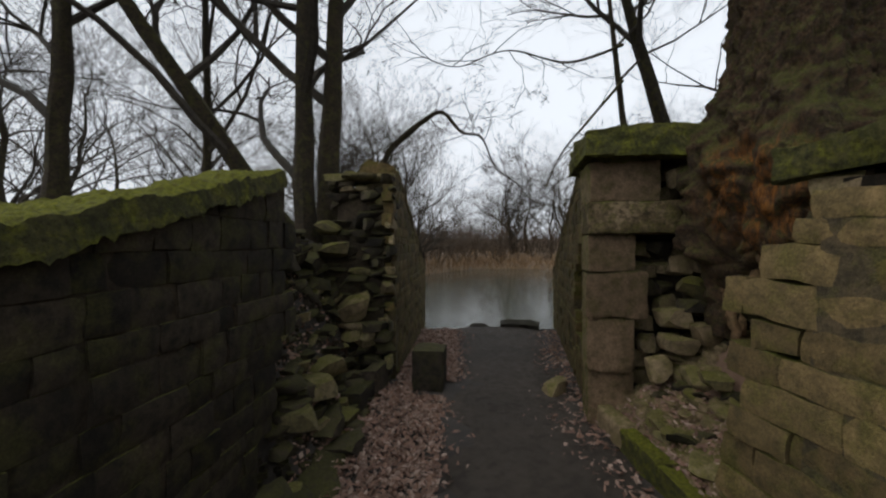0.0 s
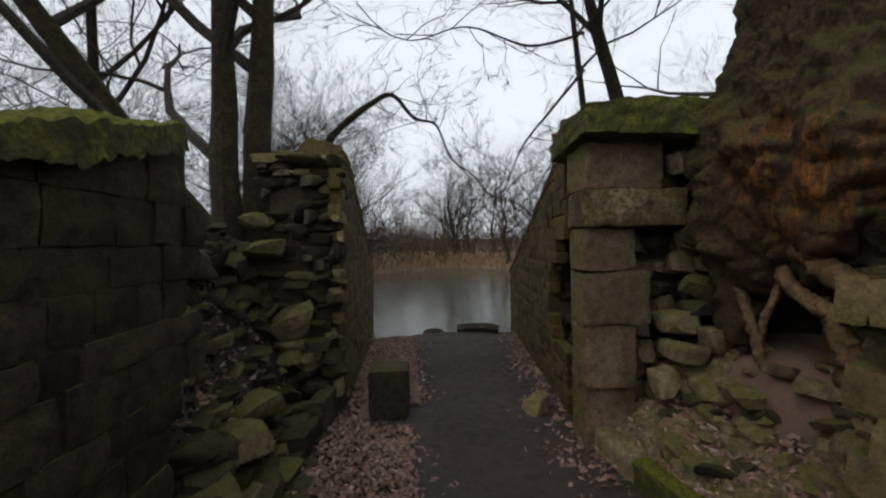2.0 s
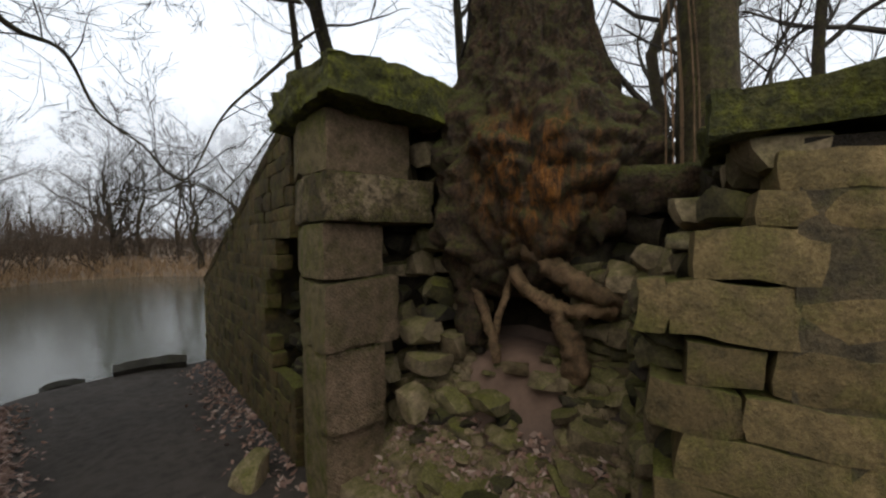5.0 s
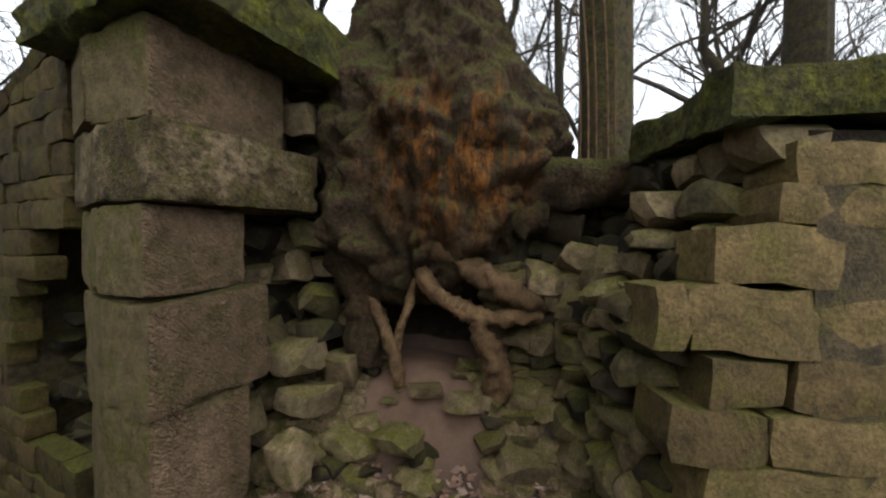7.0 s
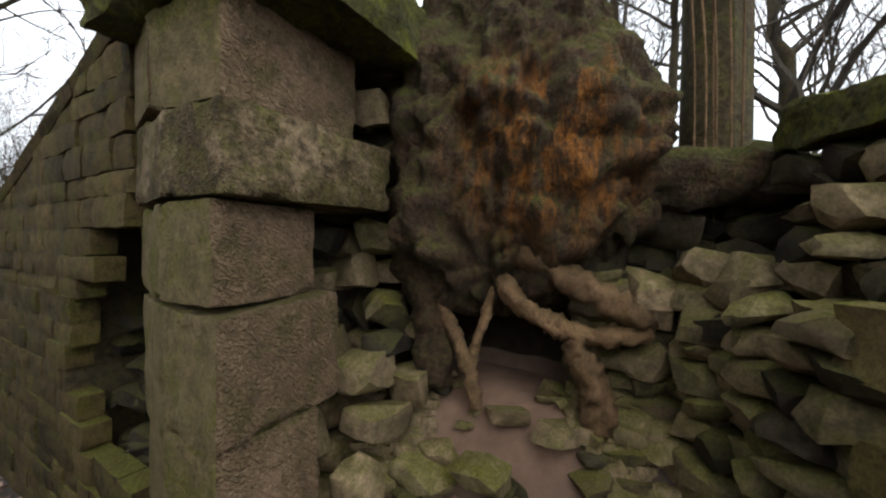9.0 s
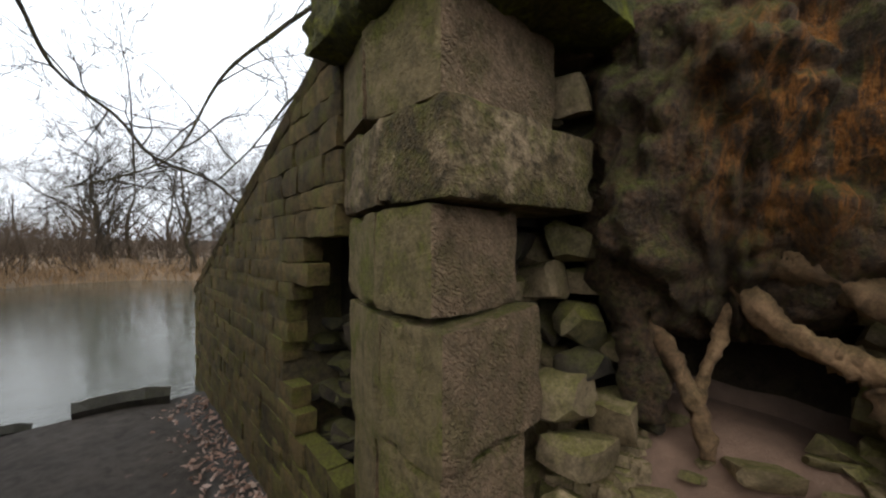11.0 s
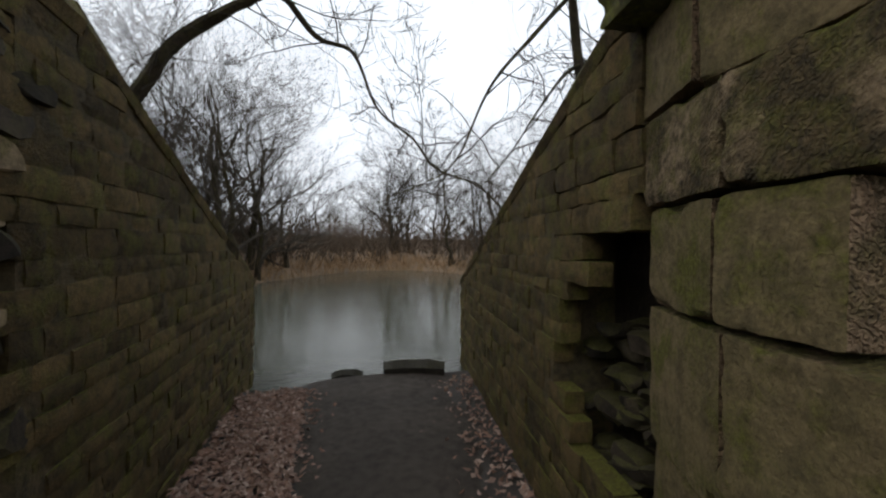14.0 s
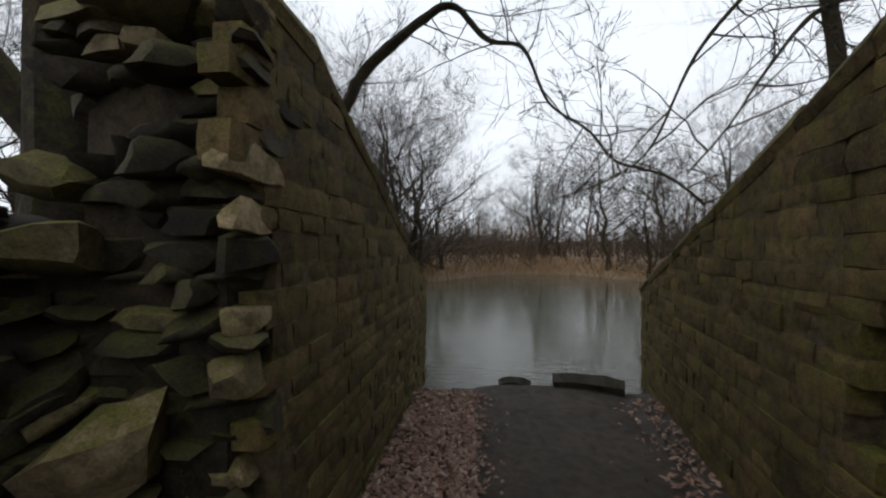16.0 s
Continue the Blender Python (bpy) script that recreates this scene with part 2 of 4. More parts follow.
M_GROUND, M_PATH, M_LEAF, M_WATER = ground_material(), path_material(), leaf_material(), water_material()
M_SCRUB = surface("brown_scrub_stems", (0.12, 0.085, 0.055), (0.09, 0.064, 0.042), (0.05, 0.038, 0.027), MOSS, 0.0, 0.0, vary=0.2)
M_SEDGE = surface("dry_sedge", (0.38, 0.24, 0.125), (0.28, 0.18, 0.095), (0.13, 0.09, 0.055), MOSS, 0.0, 0.0)

# ---- building helpers ----
rng = random.Random(7)


def mesh_of(name, verts, faces, material, smooth=False):
    me = bpy.data.meshes.new(name)
    me.from_pydata([tuple(v) for v in verts], [], faces)
    me.materials.append(material)
    if smooth:
        me.polygons.foreach_set("use_smooth", [True] * len(me.polygons))
        if smooth != 2:
            me.set_sharp_from_angle(angle=radians(38))
    me.update()
    return me


def part(name, me, parent, label="", m=None):
    ob = new(name, me)
    ob.parent = parent
    if m is not None:
        ob.matrix_basis = m
    return tagged(ob, label)


def structure(name, label, category, me=None):
    return tagged(new(name, me), label, category, kind="structure")


def broken_stone(r, cuts, squared):
    """A ball cut flat by chance planes: a broken stone about 1 across."""
    bm = bmesh.new()
    bmesh.ops.create_icosphere(bm, subdivisions=2, radius=0.9)
    planes = [(Vector((r.gauss(0, 1), r.gauss(0, 1), r.gauss(0, 0.8))).normalized(), r.uniform(0.36, 0.52)) for _ in range(cuts + 3)]
    for k in range(3):
        for sgn in (-1, 1):
            d = Vector((r.gauss(0, 0.12), r.gauss(0, 0.12), r.gauss(0, 0.12)))
            d[k] += sgn
            planes.append((d.normalized(), r.uniform(0.40, 0.5) if squared else r.uniform(0.38, 0.55)))
    for v in bm.verts:
        for n, d in planes:
            over = v.co.dot(n) - d
            if over > 0:
                v.co -= n * over
        v.co += v.co.normalized() * noise.noise(v.co * 4 + Vector((cuts, planes[0][1] * 50, 0))) * 0.035
    return bm


ROCKS = {}
for mat_key, mat in (("rubble", M_RUBBLE), ("dark", M_DARKRUB), ("mossy", M_MOSSROCK)):
    ROCKS[mat_key] = []
    for i in range(12):
        bm = broken_stone(rng, 4 + i % 4, i % 2)
        bmesh.ops.dissolve_limit(bm, angle_limit=radians(9), verts=bm.verts, edges=bm.edges)
        me = bpy.data.meshes.new("stone")
        bm.to_mesh(me)
        bm.free()
        me.materials.append(mat)
        me.polygons.foreach_set("use_smooth", [True] * len(me.polygons))
        me.set_sharp_from_angle(angle=radians(28))
        ROCKS[mat_key].append(me)


def stone(parent, kind, x, y, z, sx, sy, sz, tilt=12.0, yaw=None):
    m = pose(x, y, z, rng.uniform(-tilt, tilt), rng.uniform(-tilt, tilt), rng.uniform(0, 360) if yaw is None else yaw + rng.uniform(-14, 14))
    return part("stone", rng.choice(ROCKS[kind]), parent, "", m @ Matrix.Diagonal((sx, sy, sz, 1)))


def brick_mesh(material, u0, u1, z0, z1, depth, top=None, rough=0.009):
    """A squared stone with a weathered uneven face: u along the wall, the face towards -v; top(u) trims its upper edge."""
    nu, nz = 4, 3
    seed = rng.uniform(0, 90)
    proud, lean_u, lean_z = rng.uniform(-0.008, 0.008), rng.uniform(-0.012, 0.012), rng.uniform(-0.03, 0.03)
    c = min(0.0055, (u1 - u0) * 0.06, (z1 - z0) * 0.08)
    verts, faces = [], []
    for j in range(nz + 1):
        for i in range(nu + 1):
            a, b = i / nu, j / nz
            ea, eb = i in (0, nu), j in (0, nz)
            u, z = u0 + (u1 - u0) * a, z0 + (z1 - z0) * b
            if top is not None:
                z = min(z, top(u) - 0.004)
            if not ea:
                u += rng.uniform(-0.25, 0.25) * (u1 - u0) / nu
            wob = Vector((u * 9, z * 9, seed))
            du = noise.noise(wob) * rough * (1.5 if ea else 0.5)
            dz = noise.noise(wob + Vector((7, 3, 0))) * rough * (1.3 if eb else 0.5)
            v = proud + lean_u * (a - 0.5) + lean_z * (z1 - z0) * (b - 0.5) + noise.noise(wob * 2.2) * 0.006
            if ea or eb:
                v += c * (1.9 if ea and eb else 1.0) * rng.uniform(0.6, 1.5)
            if ea and eb:
                du += c * 0.5 * (1 if i == 0 else -1)
                dz += c * 0.4 * (1 if j == 0 else -1)
            verts.append((u + du, v, z + dz))
    w = nu + 1
    for j in range(nz):
        for i in range(nu):
            faces.append((j * w + i, j * w + i + 1, (j + 1) * w + i + 1, (j + 1) * w + i))
    ring = [i for i in range(w)] + [j * w + nu for j in range(1, nz + 1)] + [nz * w + i for i in range(nu - 1, -1, -1)] + [j * w for j in range(nz - 1, 0, -1)]
    base = len(verts)
    verts += [(verts[k][0], depth, verts[k][2]) for k in ring]
    n = len(ring)
    for k in range(n):
        faces.append((ring[(k + 1) % n], ring[k], base + k, base + (k + 1) % n))
    me = mesh_of("brick", verts, faces, material, True)
    me.set_sharp_from_angle(angle=radians(17))
    return me


def ashlar(parent, m, material, u_lo, u_hi, z_lo, z_hi, course, length, keep=None, top=None, depth=0.12, gap=0.003, courses=None, rough=0.009):
    """Courses of single stones over one face of a wall, each an object under the wall."""
    z = z_lo
    levels = iter(courses or ())
    while z < z_hi - 0.03:
        h = next(levels) - z if courses else min(rng.uniform(*course), z_hi - z)
        u = u_lo - rng.uniform(0, 0.5) * length[1]
        while u < u_hi:
            w = rng.uniform(*length)
            a, b = max(u, u_lo), min(u + w, u_hi)
            u += w
            mid = ((a + b) / 2, z + h / 2)
            if b - a < 0.05 or (keep and not keep(*mid)):
                continue
            while keep and not keep(a, mid[1]) and b - a > 0.1:
                a += 0.02
            if top is not None and min(top(a), top(b)) < z + 0.035:
                continue
            part("brick", brick_mesh(material, a + gap / 2, b - gap / 2, z + gap / 2, z + h - gap / 2, depth, top, rough), parent, "", m)
        z += h


def wall_frame(p0, p1):
    """u runs from p0 to p1 along the ground, -v is the face that looks to the right of that way."""
    d = Vector((p1[0] - p0[0], p1[1] - p0[1], 0))
    length = d.length
    d.normalize()
    n = Vector((-d.y, d.x, 0))
    m = Matrix(((d.x, n.x, 0, p0[0]), (d.y, n.y, 0, p0[1]), (0, 0, 1, 0), (0, 0, 0, 1)))
    return m, length


def prism(outline, v0, v1, jitter=0.0):
    """A slab from an outline in (u, z), from v0 to v1."""
    n = len(outline)
    verts = [(u, v, z) for v in (v0, v1) for u, z in outline]
    faces = [tuple(range(n)), tuple(range(2 * n - 1, n - 1, -1))]
    faces += [(i, i + n, (i + 1) % n + n, (i + 1) % n) for i in range(n)]
    return verts, faces


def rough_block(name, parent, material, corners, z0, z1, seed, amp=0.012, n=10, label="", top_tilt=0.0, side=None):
    """A dressed block between four plan corners, its faces finely broken up."""
    verts, faces, index = [], [], {}

    def vert(i, j, k):
        if (i, j, k) in index:
            return index[(i, j, k)]
        a, b, c = i / n, j / n, k / n
        e = sum(1 for q in (a, b, c) if q in (0, 1))
        (x0, y0), (x1, y1), (x2, y2), (x3, y3) = corners
        x = (x0 * (1 - a) + x1 * a) * (1 - b) + (x3 * (1 - a) + x2 * a) * b
        y = (y0 * (1 - a) + y1 * a) * (1 - b) + (y3 * (1 - a) + y2 * a) * b
        z = z0 + (z1 - z0) * c + top_tilt * (a - 0.5) * c
        p = Vector((x, y, z))
        w = noise.noise(p * 3.1 + Vector((seed, 0, 0))) * amp * 0.9 + noise.noise(p * 14 + Vector((0, seed, 0))) * amp * 0.6
        along = Vector((corners[1][0] - corners[0][0], corners[1][1] - corners[0][1], 0)).normalized()
        across = Vector((corners[3][0] - corners[0][0], corners[3][1] - corners[0][1], 0)).normalized()
        out = along * ((a == 1) - (a == 0)) + across * ((b == 1) - (b == 0)) + Vector((0, 0, (c == 1) - (c == 0)))
        chip = max(0.0, noise.noise(p * 9 + Vector((seed, 4, 0))) - 0.15) * 0.05
        p += out * (w - (0.003 + chip * 0.7 if e == 2 else 0.006 + chip * 1.2 if e == 3 else 0))
        index[(i, j, k)] = len(verts)
        verts.append(p)
        return index[(i, j, k)]

    for i in range(n):
        for j in range(n):
            faces.append((vert(i, j, 0), vert(i, j + 1, 0), vert(i + 1, j + 1, 0), vert(i + 1, j, 0)))
            faces.append((vert(i, j, n), vert(i + 1, j, n), vert(i + 1, j + 1, n), vert(i, j + 1, n)))
            faces.append((vert(i, 0, j), vert(i + 1, 0, j), vert(i + 1, 0, j + 1), vert(i, 0, j + 1)))
            faces.append((vert(i, n, j), vert(i, n, j + 1), vert(i + 1, n, j + 1), vert(i + 1, n, j)))
            faces.append((vert(0, i, j), vert(0, i, j + 1), vert(0, i + 1, j + 1), vert(0, i + 1, j)))
            faces.append((vert(n, i, j), vert(n, i + 1, j), vert(n, i + 1, j + 1), vert(n, i, j + 1)))
    me = mesh_of(name, verts, faces, material, True)
    # second slot darkens one whole side, so the block's arris reads
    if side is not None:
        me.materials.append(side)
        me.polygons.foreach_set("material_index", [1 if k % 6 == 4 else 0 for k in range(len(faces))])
    return part(name, me, parent, label) if parent else new(name, me)


def tube(verts, faces, pts, radii, sides=5, bumps=0.0):
    base = len(verts)
    n = len(pts)
    for i, p in enumerate(pts):
        d = (pts[min(i + 1, n - 1)] - pts[max(i - 1, 0)]).normalized()
        a = d.cross(Vector((0.31, 0.87, 0.21)))
        a.normalize()
        b = d.cross(a)
        for k in range(sides):
            t = 2 * math.pi * k / sides
            r = radii[i]
            if bumps:
                r *= 1 + bumps * noise.noise(Vector((math.cos(t) * 1.3, math.sin(t) * 1.3, i * 0.6 + base)))
            verts.append(p + (a * math.cos(t) + b * math.sin(t)) * r)
    for i in range(n - 1):
        for k in range(sides):
            k2 = (k + 1) % sides
            faces.append((base + i * sides + k, base + i * sides + k2, base + (i + 1) * sides + k2, base + (i + 1) * sides + k))
    faces.append(tuple(base + (n - 1) * sides + k for k in range(sides)))


def smooth_line(points, steps=6):
    pts = [Vector(p) for p in points]
    out = []
    for i in range(len(pts) - 1):
        p0, p1, p2, p3 = pts[max(i - 1, 0)], pts[i], pts[i + 1], pts[min(i + 2, len(pts) - 1)]
        for s in range(steps):
            t = s / steps
            out.append(0.5 * (2 * p1 + (p2 - p0) * t + (2 * p0 - 5 * p1 + 4 * p2 - p3) * t * t + (3 * p1 - p0 - 3 * p2 + p3) * t ** 3))
    out.append(pts[-1])
    return out


def twigs(verts, faces, r, p, d, length, radius, level, spread=0.7, droop=0.0, kids=(4, 6)):
    """A bare limb with ever finer side shoots."""
    n = 6 if level > 1 else 4 if level else 2
    pts, rad, q, way = [p], [radius], p.copy(), d.normalized()
    for i in range(n):
        way = (way + Vector((r.gauss(0, 0.17), r.gauss(0, 0.17), r.gauss(0, 0.13) - droop + 0.04))).normalized()
        q = q + way * (length / n)
        pts.append(q)
        rad.append(max(radius * (1 - 0.75 * (i + 1) / n), 0.0025))
    tube(verts, faces, pts, rad, 5 if level > 2 else 3)
    if level <= 0:
        return
    for i in range(r.randint(*kids)):
        t = r.uniform(0.25, 1.0)
        k = min(int(t * n), n - 1)
        base = pts[k].lerp(pts[k + 1], t * n - k)
        main = (pts[k + 1] - pts[k]).normalized()
        side = Vector((r.gauss(0, 1), r.gauss(0, 1), r.gauss(0.25, 0.7))).normalized()
        twigs(verts, faces, r, base, main + side * spread, length * r.uniform(0.45, 0.7), rad[k] * 0.6, level - 1, spread, droop, kids)


def bare_tree(name, seed, height, radius, level=4, lean=(0, 0), first=0.3, limbs=9, kids=(4, 6), bark=None, spread=0.75, label="bare leafless tree with a dark trunk on the wooded bank", twig=None, wob=0.03):
    """Empty at the foot > trunk, crown."""
    r = random.Random(seed)
    root = tagged(new(name), label, "tree", "bare trees round the pond")
    pts, rad, q = [], [], Vector((0, 0, -0.3))
    n = 14
    for i in range(n + 1):
        t = i / n
        pts.append(q.copy())
        rad.append(radius * (1.0 - 0.93 * t) * (1 + 0.5 * max(0, 0.12 - t) / 0.12))
        q += Vector((lean[0] / n + r.gauss(0, wob) * height / 12, lean[1] / n + r.gauss(0, wob) * height / 12, height / n))
    v, f = [], []
    tube(v, f, pts, rad, 12, 0.25)
    part("trunk", mesh_of("trunk", v, f, bark or M_BARK, True), root)
    v, f = [], []
    for i in range(limbs):
        t = first + (1 - first) * (i + r.random()) / limbs
        k = min(int(t * n), n - 1)
        a = r.uniform(0, 2 * math.pi)
        d = Vector((math.cos(a), math.sin(a), r.uniform(0.35, 1.1)))
        twigs(v, f, r, pts[k], d, height * r.uniform(0.36, 0.55) * (1.25 - 0.5 * t), rad[k] * 0.55, level - 1, spread, 0.0, kids)
    part("crown", mesh_of("crown", v, f, twig or M_TWIG), root)
    return root


# ---- ground, path, water ----
def step(a, b, x):
    t = min(1, max(0, (x - a) / (b - a)))
    return t * t * (3 - 2 * t)


def right_face(y):
    return 1.385 + 0.2 * (y - 3.55)


def left_face(y):
    return -0.60 + 0.037 * (y - 4.1)


def right_top(y):
    return min(2.42, 1.0 + (8.25 - y) * 0.355)


def left_top(y):
    return min(2.45, 1.06 + (8.2 - y) * 0.42)


def ground_height(x, y):
    rough = noise.noise(Vector((x * 1.7, y * 1.7, 0))) * 0.03 + noise.noise(Vector((x * 6, y * 6, 3))) * 0.012
    floor = -0.02 * max(0, y - 0.5) - 0.02
    floor -= step(7.62, 7.9, y) * 0.75
    h = floor + rough * (0.4 if abs(x - 0.6) < 0.6 else 1.0)
    if y < 8.6:
        if y > 5.0:
            lb = min(left_top(y), 1.65) - 0.12
            h = h + (lb - h) * step(left_face(y) - 0.25, left_face(y) - 0.5, x)
            rb = min(right_top(y), 1.8) - 0.12
            h = h + (rb - h) * step(right_face(y) + 0.25, right_face(y) + 0.5, x)
        else:
            # collapsed stretch and the wall's earth backing
            gap = step(2.3, 2.7, y)
            lb = min(1.05 + 0.29 * max(y, -0.6), 1.62)
            slope = step(-0.78, -1.75, x) * gap + step(-1.15, -1.4, x) * (1 - gap)
            h = h + (lb - h) * slope
            rb = 1.8
            gap = step(1.36, 1.52, y)
            wallx = 1.33 + 0.2 * (1.57 - y)
            toe = 0.12 * step(1.42, 1.5, x) + 0.2 * step(1.5, 1.85, x) + 0.5 * step(1.8, 2.35, x) + 0.95 * step(2.7, 3.0, x)
            toe *= 1 - step(3.4, 3.6, y) * (1 - step(2.3, 2.7, x))
            toe += (1.62 - toe) * step(2.36, 2.5, x) * (1 - step(2.0, 2.3, y))
            h = h + (toe + rough) * gap + (rb - h) * step(wallx + 0.2, wallx + 0.45, x) * (1 - gap)
    near_y = y
    y = y + 8 * (1 - step(-4, 3, x)) + 7 * step(6, 11, x)
    edge = step(8.3, 9.6, near_y) * (1 - step(27.0, 29.5, y))
    h = h * (1 - edge) + (-0.9) * edge
    if y > 27 and near_y > 9.6:
        h = -0.9 + 1.0 * step(27.5, 29.5, y) + 0.7 * step(29, 34, y) + 2.0 * step(36, 90, y) + rough * 5
    return h


def spread_lines(lo, a, b, hi, fine, grow):
    xs = [a + i * fine for i in range(int((b - a) / fine) + 1)]
    s = fine
    while xs[-1] < hi:
        s *= grow
        xs.append(xs[-1] + s)
    s = fine
    while xs[0] > lo:
        s *= grow
        xs.insert(0, xs[0] - s)
    return xs


gx = spread_lines(-900, -3.2, 4.2, 900, 0.07, 1.09)
gy = spread_lines(-900, -1.5, 9.5, 900, 0.07, 1.06)
gv = [(x, y, ground_height(x, y)) for y in gy for x in gx]
gf = [(j * len(gx) + i, j * len(gx) + i + 1, (j + 1) * len(gx) + i + 1, (j + 1) * len(gx) + i) for j in range(len(gy) - 1) for i in range(len(gx) - 1)]
structure("ground", "damp brown earth with leaf mould and a sedge bank", "ground", mesh_of("ground", gv, gf, M_GROUND, True))

pv, pf = [], []
ph = 60
for j in range(ph + 1):
    y = -2.5 + 10.2 * j / ph
    cx = 0.56 + 0.06 * y if y > 0 else 0.56
    half = 0.70 + 0.04 * math.sin(y * 2.1) + 0.14 * step(4.5, 7, y)
    for i in range(13):
        s = i / 6 - 1
        x = cx + s * (half + 0.12 * noise.noise(Vector((y * 2.5, s * 2, 5))))
        z = -0.02 * max(0, y - 0.5) + 0.012 - 0.045 * abs(s) ** 4 + 0.008 * noise.noise(Vector((x * 3, y * 3, 9)))
        pv.append((x, y, z))
for j in range(ph):
    for i in range(12):
        a = j * 13 + i
        pf.append((a, a + 1, a + 14, a + 13))
structure("path", "trodden damp grey earth path between the walls", "path", mesh_of("path", pv, pf, M_PATH, True))

wv = [(-300, 7.2, -0.27), (300, 7.2, -0.27), (300, 60, -0.27), (-300, 60, -0.27)]
structure("water", "still murky grey-green pond reflecting the sky", "pond", mesh_of("water", wv, [(0, 1, 2, 3)], M_WATER))

# ---- right-hand pier of big dressed blocks ----
pier = tagged(new("stone_pier"), "ruined gate pier of large dressed sandstone blocks", "pier")


def pier_block(name, fl, fr, back, z0, z1, seed, mat, amp=0.012, label="", tilt=0.0):
    """fl, fr: plan corners of the dressed front; back: where the side face ends towards the wing wall."""
    c = [fl, fr, (fr[0] + 0.12, back[1]), back]
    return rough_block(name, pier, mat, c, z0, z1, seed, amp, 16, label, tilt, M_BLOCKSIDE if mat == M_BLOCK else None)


pier_block("base_block", (1.29, 3.35), (1.67, 3.30), (1.36, 3.68), -0.12, 0.42, 1, M_BLOCK)
pier_block("base_block", (1.265, 3.31), (1.66, 3.26), (1.335, 3.64), 0.425, 0.885, 2, M_BLOCK, 0.010)
pier_block("bulging_block", (1.25, 3.29), (1.775, 3.25), (1.33, 3.62), 0.892, 1.288, 3, M_BLOCK, 0.018, "pinkish bulging rough-faced block", 0.02)
pier_block("neck_block", (1.295, 3.365), (1.69, 3.31), (1.335, 3.65), 1.293, 1.618, 4, M_BLOCK, 0.007, "pinkish tooled block, worn hollow at one side")
pier_block("capital_block", (1.272, 3.285), (1.99, 3.145), (1.32, 3.62), 1.626, 1.905, 5, M_CAPITAL, 0.008, "projecting capital block with black and green stains")
pier_block("upper_block", (1.30, 3.335), (1.87, 3.25), (1.345, 3.72), 1.912, 2.26, 6, M_BLOCK, 0.007, "tooled block with chiselled edge")
for z0, z1, p0, p1, sd in ((-0.12, 0.80, (1.375, 3.69), (1.53, 4.0), 7), (0.81, 1.275, (1.34, 3.63), (1.525, 4.02), 8), (1.285, 1.62, (1.345, 3.66), (1.515, 4.02), 9), (1.63, 1.93, (1.33, 3.63), (1.52, 4.06), 10), (1.94, 2.32, (1.355, 3.73), (1.60, 4.24), 11)):
    c = [p0, (p0[0] + 0.34, p0[1] - 0.02), (p1[0] + 0.3, p1[1]), p1]
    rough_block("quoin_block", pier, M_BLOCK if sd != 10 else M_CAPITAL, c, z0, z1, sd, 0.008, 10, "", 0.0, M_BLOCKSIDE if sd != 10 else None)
cap = rough_block("capstone", None, M_MOSSY, [(1.17, 3.14), (2.10, 2.98), (2.25, 3.95), (1.36, 4.10)], 2.265, 2.50, 21, 0.06, 18)
tagged(cap, "thick moss-covered capstone slab lying on the stone pier", "capstone")

# core of rubble behind the pier
core_r = structure("rubble_core", "dark rubble and earth core of the ruined gate wall", "rubble")
m, L = wall_frame((1.62, 3.62), (2.6, 3.35))
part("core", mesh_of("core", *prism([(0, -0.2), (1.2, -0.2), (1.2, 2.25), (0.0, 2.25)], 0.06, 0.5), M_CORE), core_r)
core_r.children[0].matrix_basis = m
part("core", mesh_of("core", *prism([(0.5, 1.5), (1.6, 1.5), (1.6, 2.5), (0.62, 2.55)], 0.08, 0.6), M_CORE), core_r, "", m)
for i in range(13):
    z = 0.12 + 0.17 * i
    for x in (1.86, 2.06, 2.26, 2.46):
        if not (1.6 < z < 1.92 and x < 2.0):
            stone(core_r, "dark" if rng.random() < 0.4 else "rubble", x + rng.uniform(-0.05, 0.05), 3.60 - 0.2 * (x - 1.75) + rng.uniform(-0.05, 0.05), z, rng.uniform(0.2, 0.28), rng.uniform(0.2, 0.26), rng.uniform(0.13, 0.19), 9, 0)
for x, y, z, w, h, kind in ((2.10, 3.30, 2.31, 0.20, 0.13, "rubble"), (2.06, 3.28, 2.115, 0.24, 0.19, "rubble"), (2.19, 3.28, 1.99, 0.18, 0.11, "dark"), (2.16, 3.26, 1.505, 0.22, 0.16, "mossy"),
                            (2.14, 3.42, 1.345, 0.27, 0.17, "rubble"), (2.27, 3.24, 1.35, 0.18, 0.16, "rubble"), (2.17, 3.26, 1.175, 0.32, 0.20, "mossy"), (2.36, 3.13, 1.05, 0.30, 0.12, "rubble"),
                            (2.17, 3.24, 1.00, 0.30, 0.13, "dark"), (2.00, 3.30, 0.90, 0.26, 0.18, "rubble"), (1.98, 3.22, 0.70, 0.26, 0.16, "rubble"), (2.2, 3.12, 0.80, 0.30, 0.18, "rubble"),
                            (1.84, 3.20, 0.50, 0.24, 0.2, "rubble"), (2.3, 3.22, 1.70, 0.24, 0.14, "dark"), (2.25, 3.25, 1.84, 0.2, 0.12, "rubble")):
    stone(core_r, kind, x, y, z, w, 0.24, h, 7, -10)

# ---- wing walls that slope down to the water ----
wing_r = structure("wall_wing_east", "sloping green-stained ashlar wing wall beside the path", "wall")
m, L = wall_frame((right_face(8.25), 8.25), (right_face(4.03), 4.03))


def u_to_y_r(u):
    return 8.25 - u * (8.25 - 4.03) / L


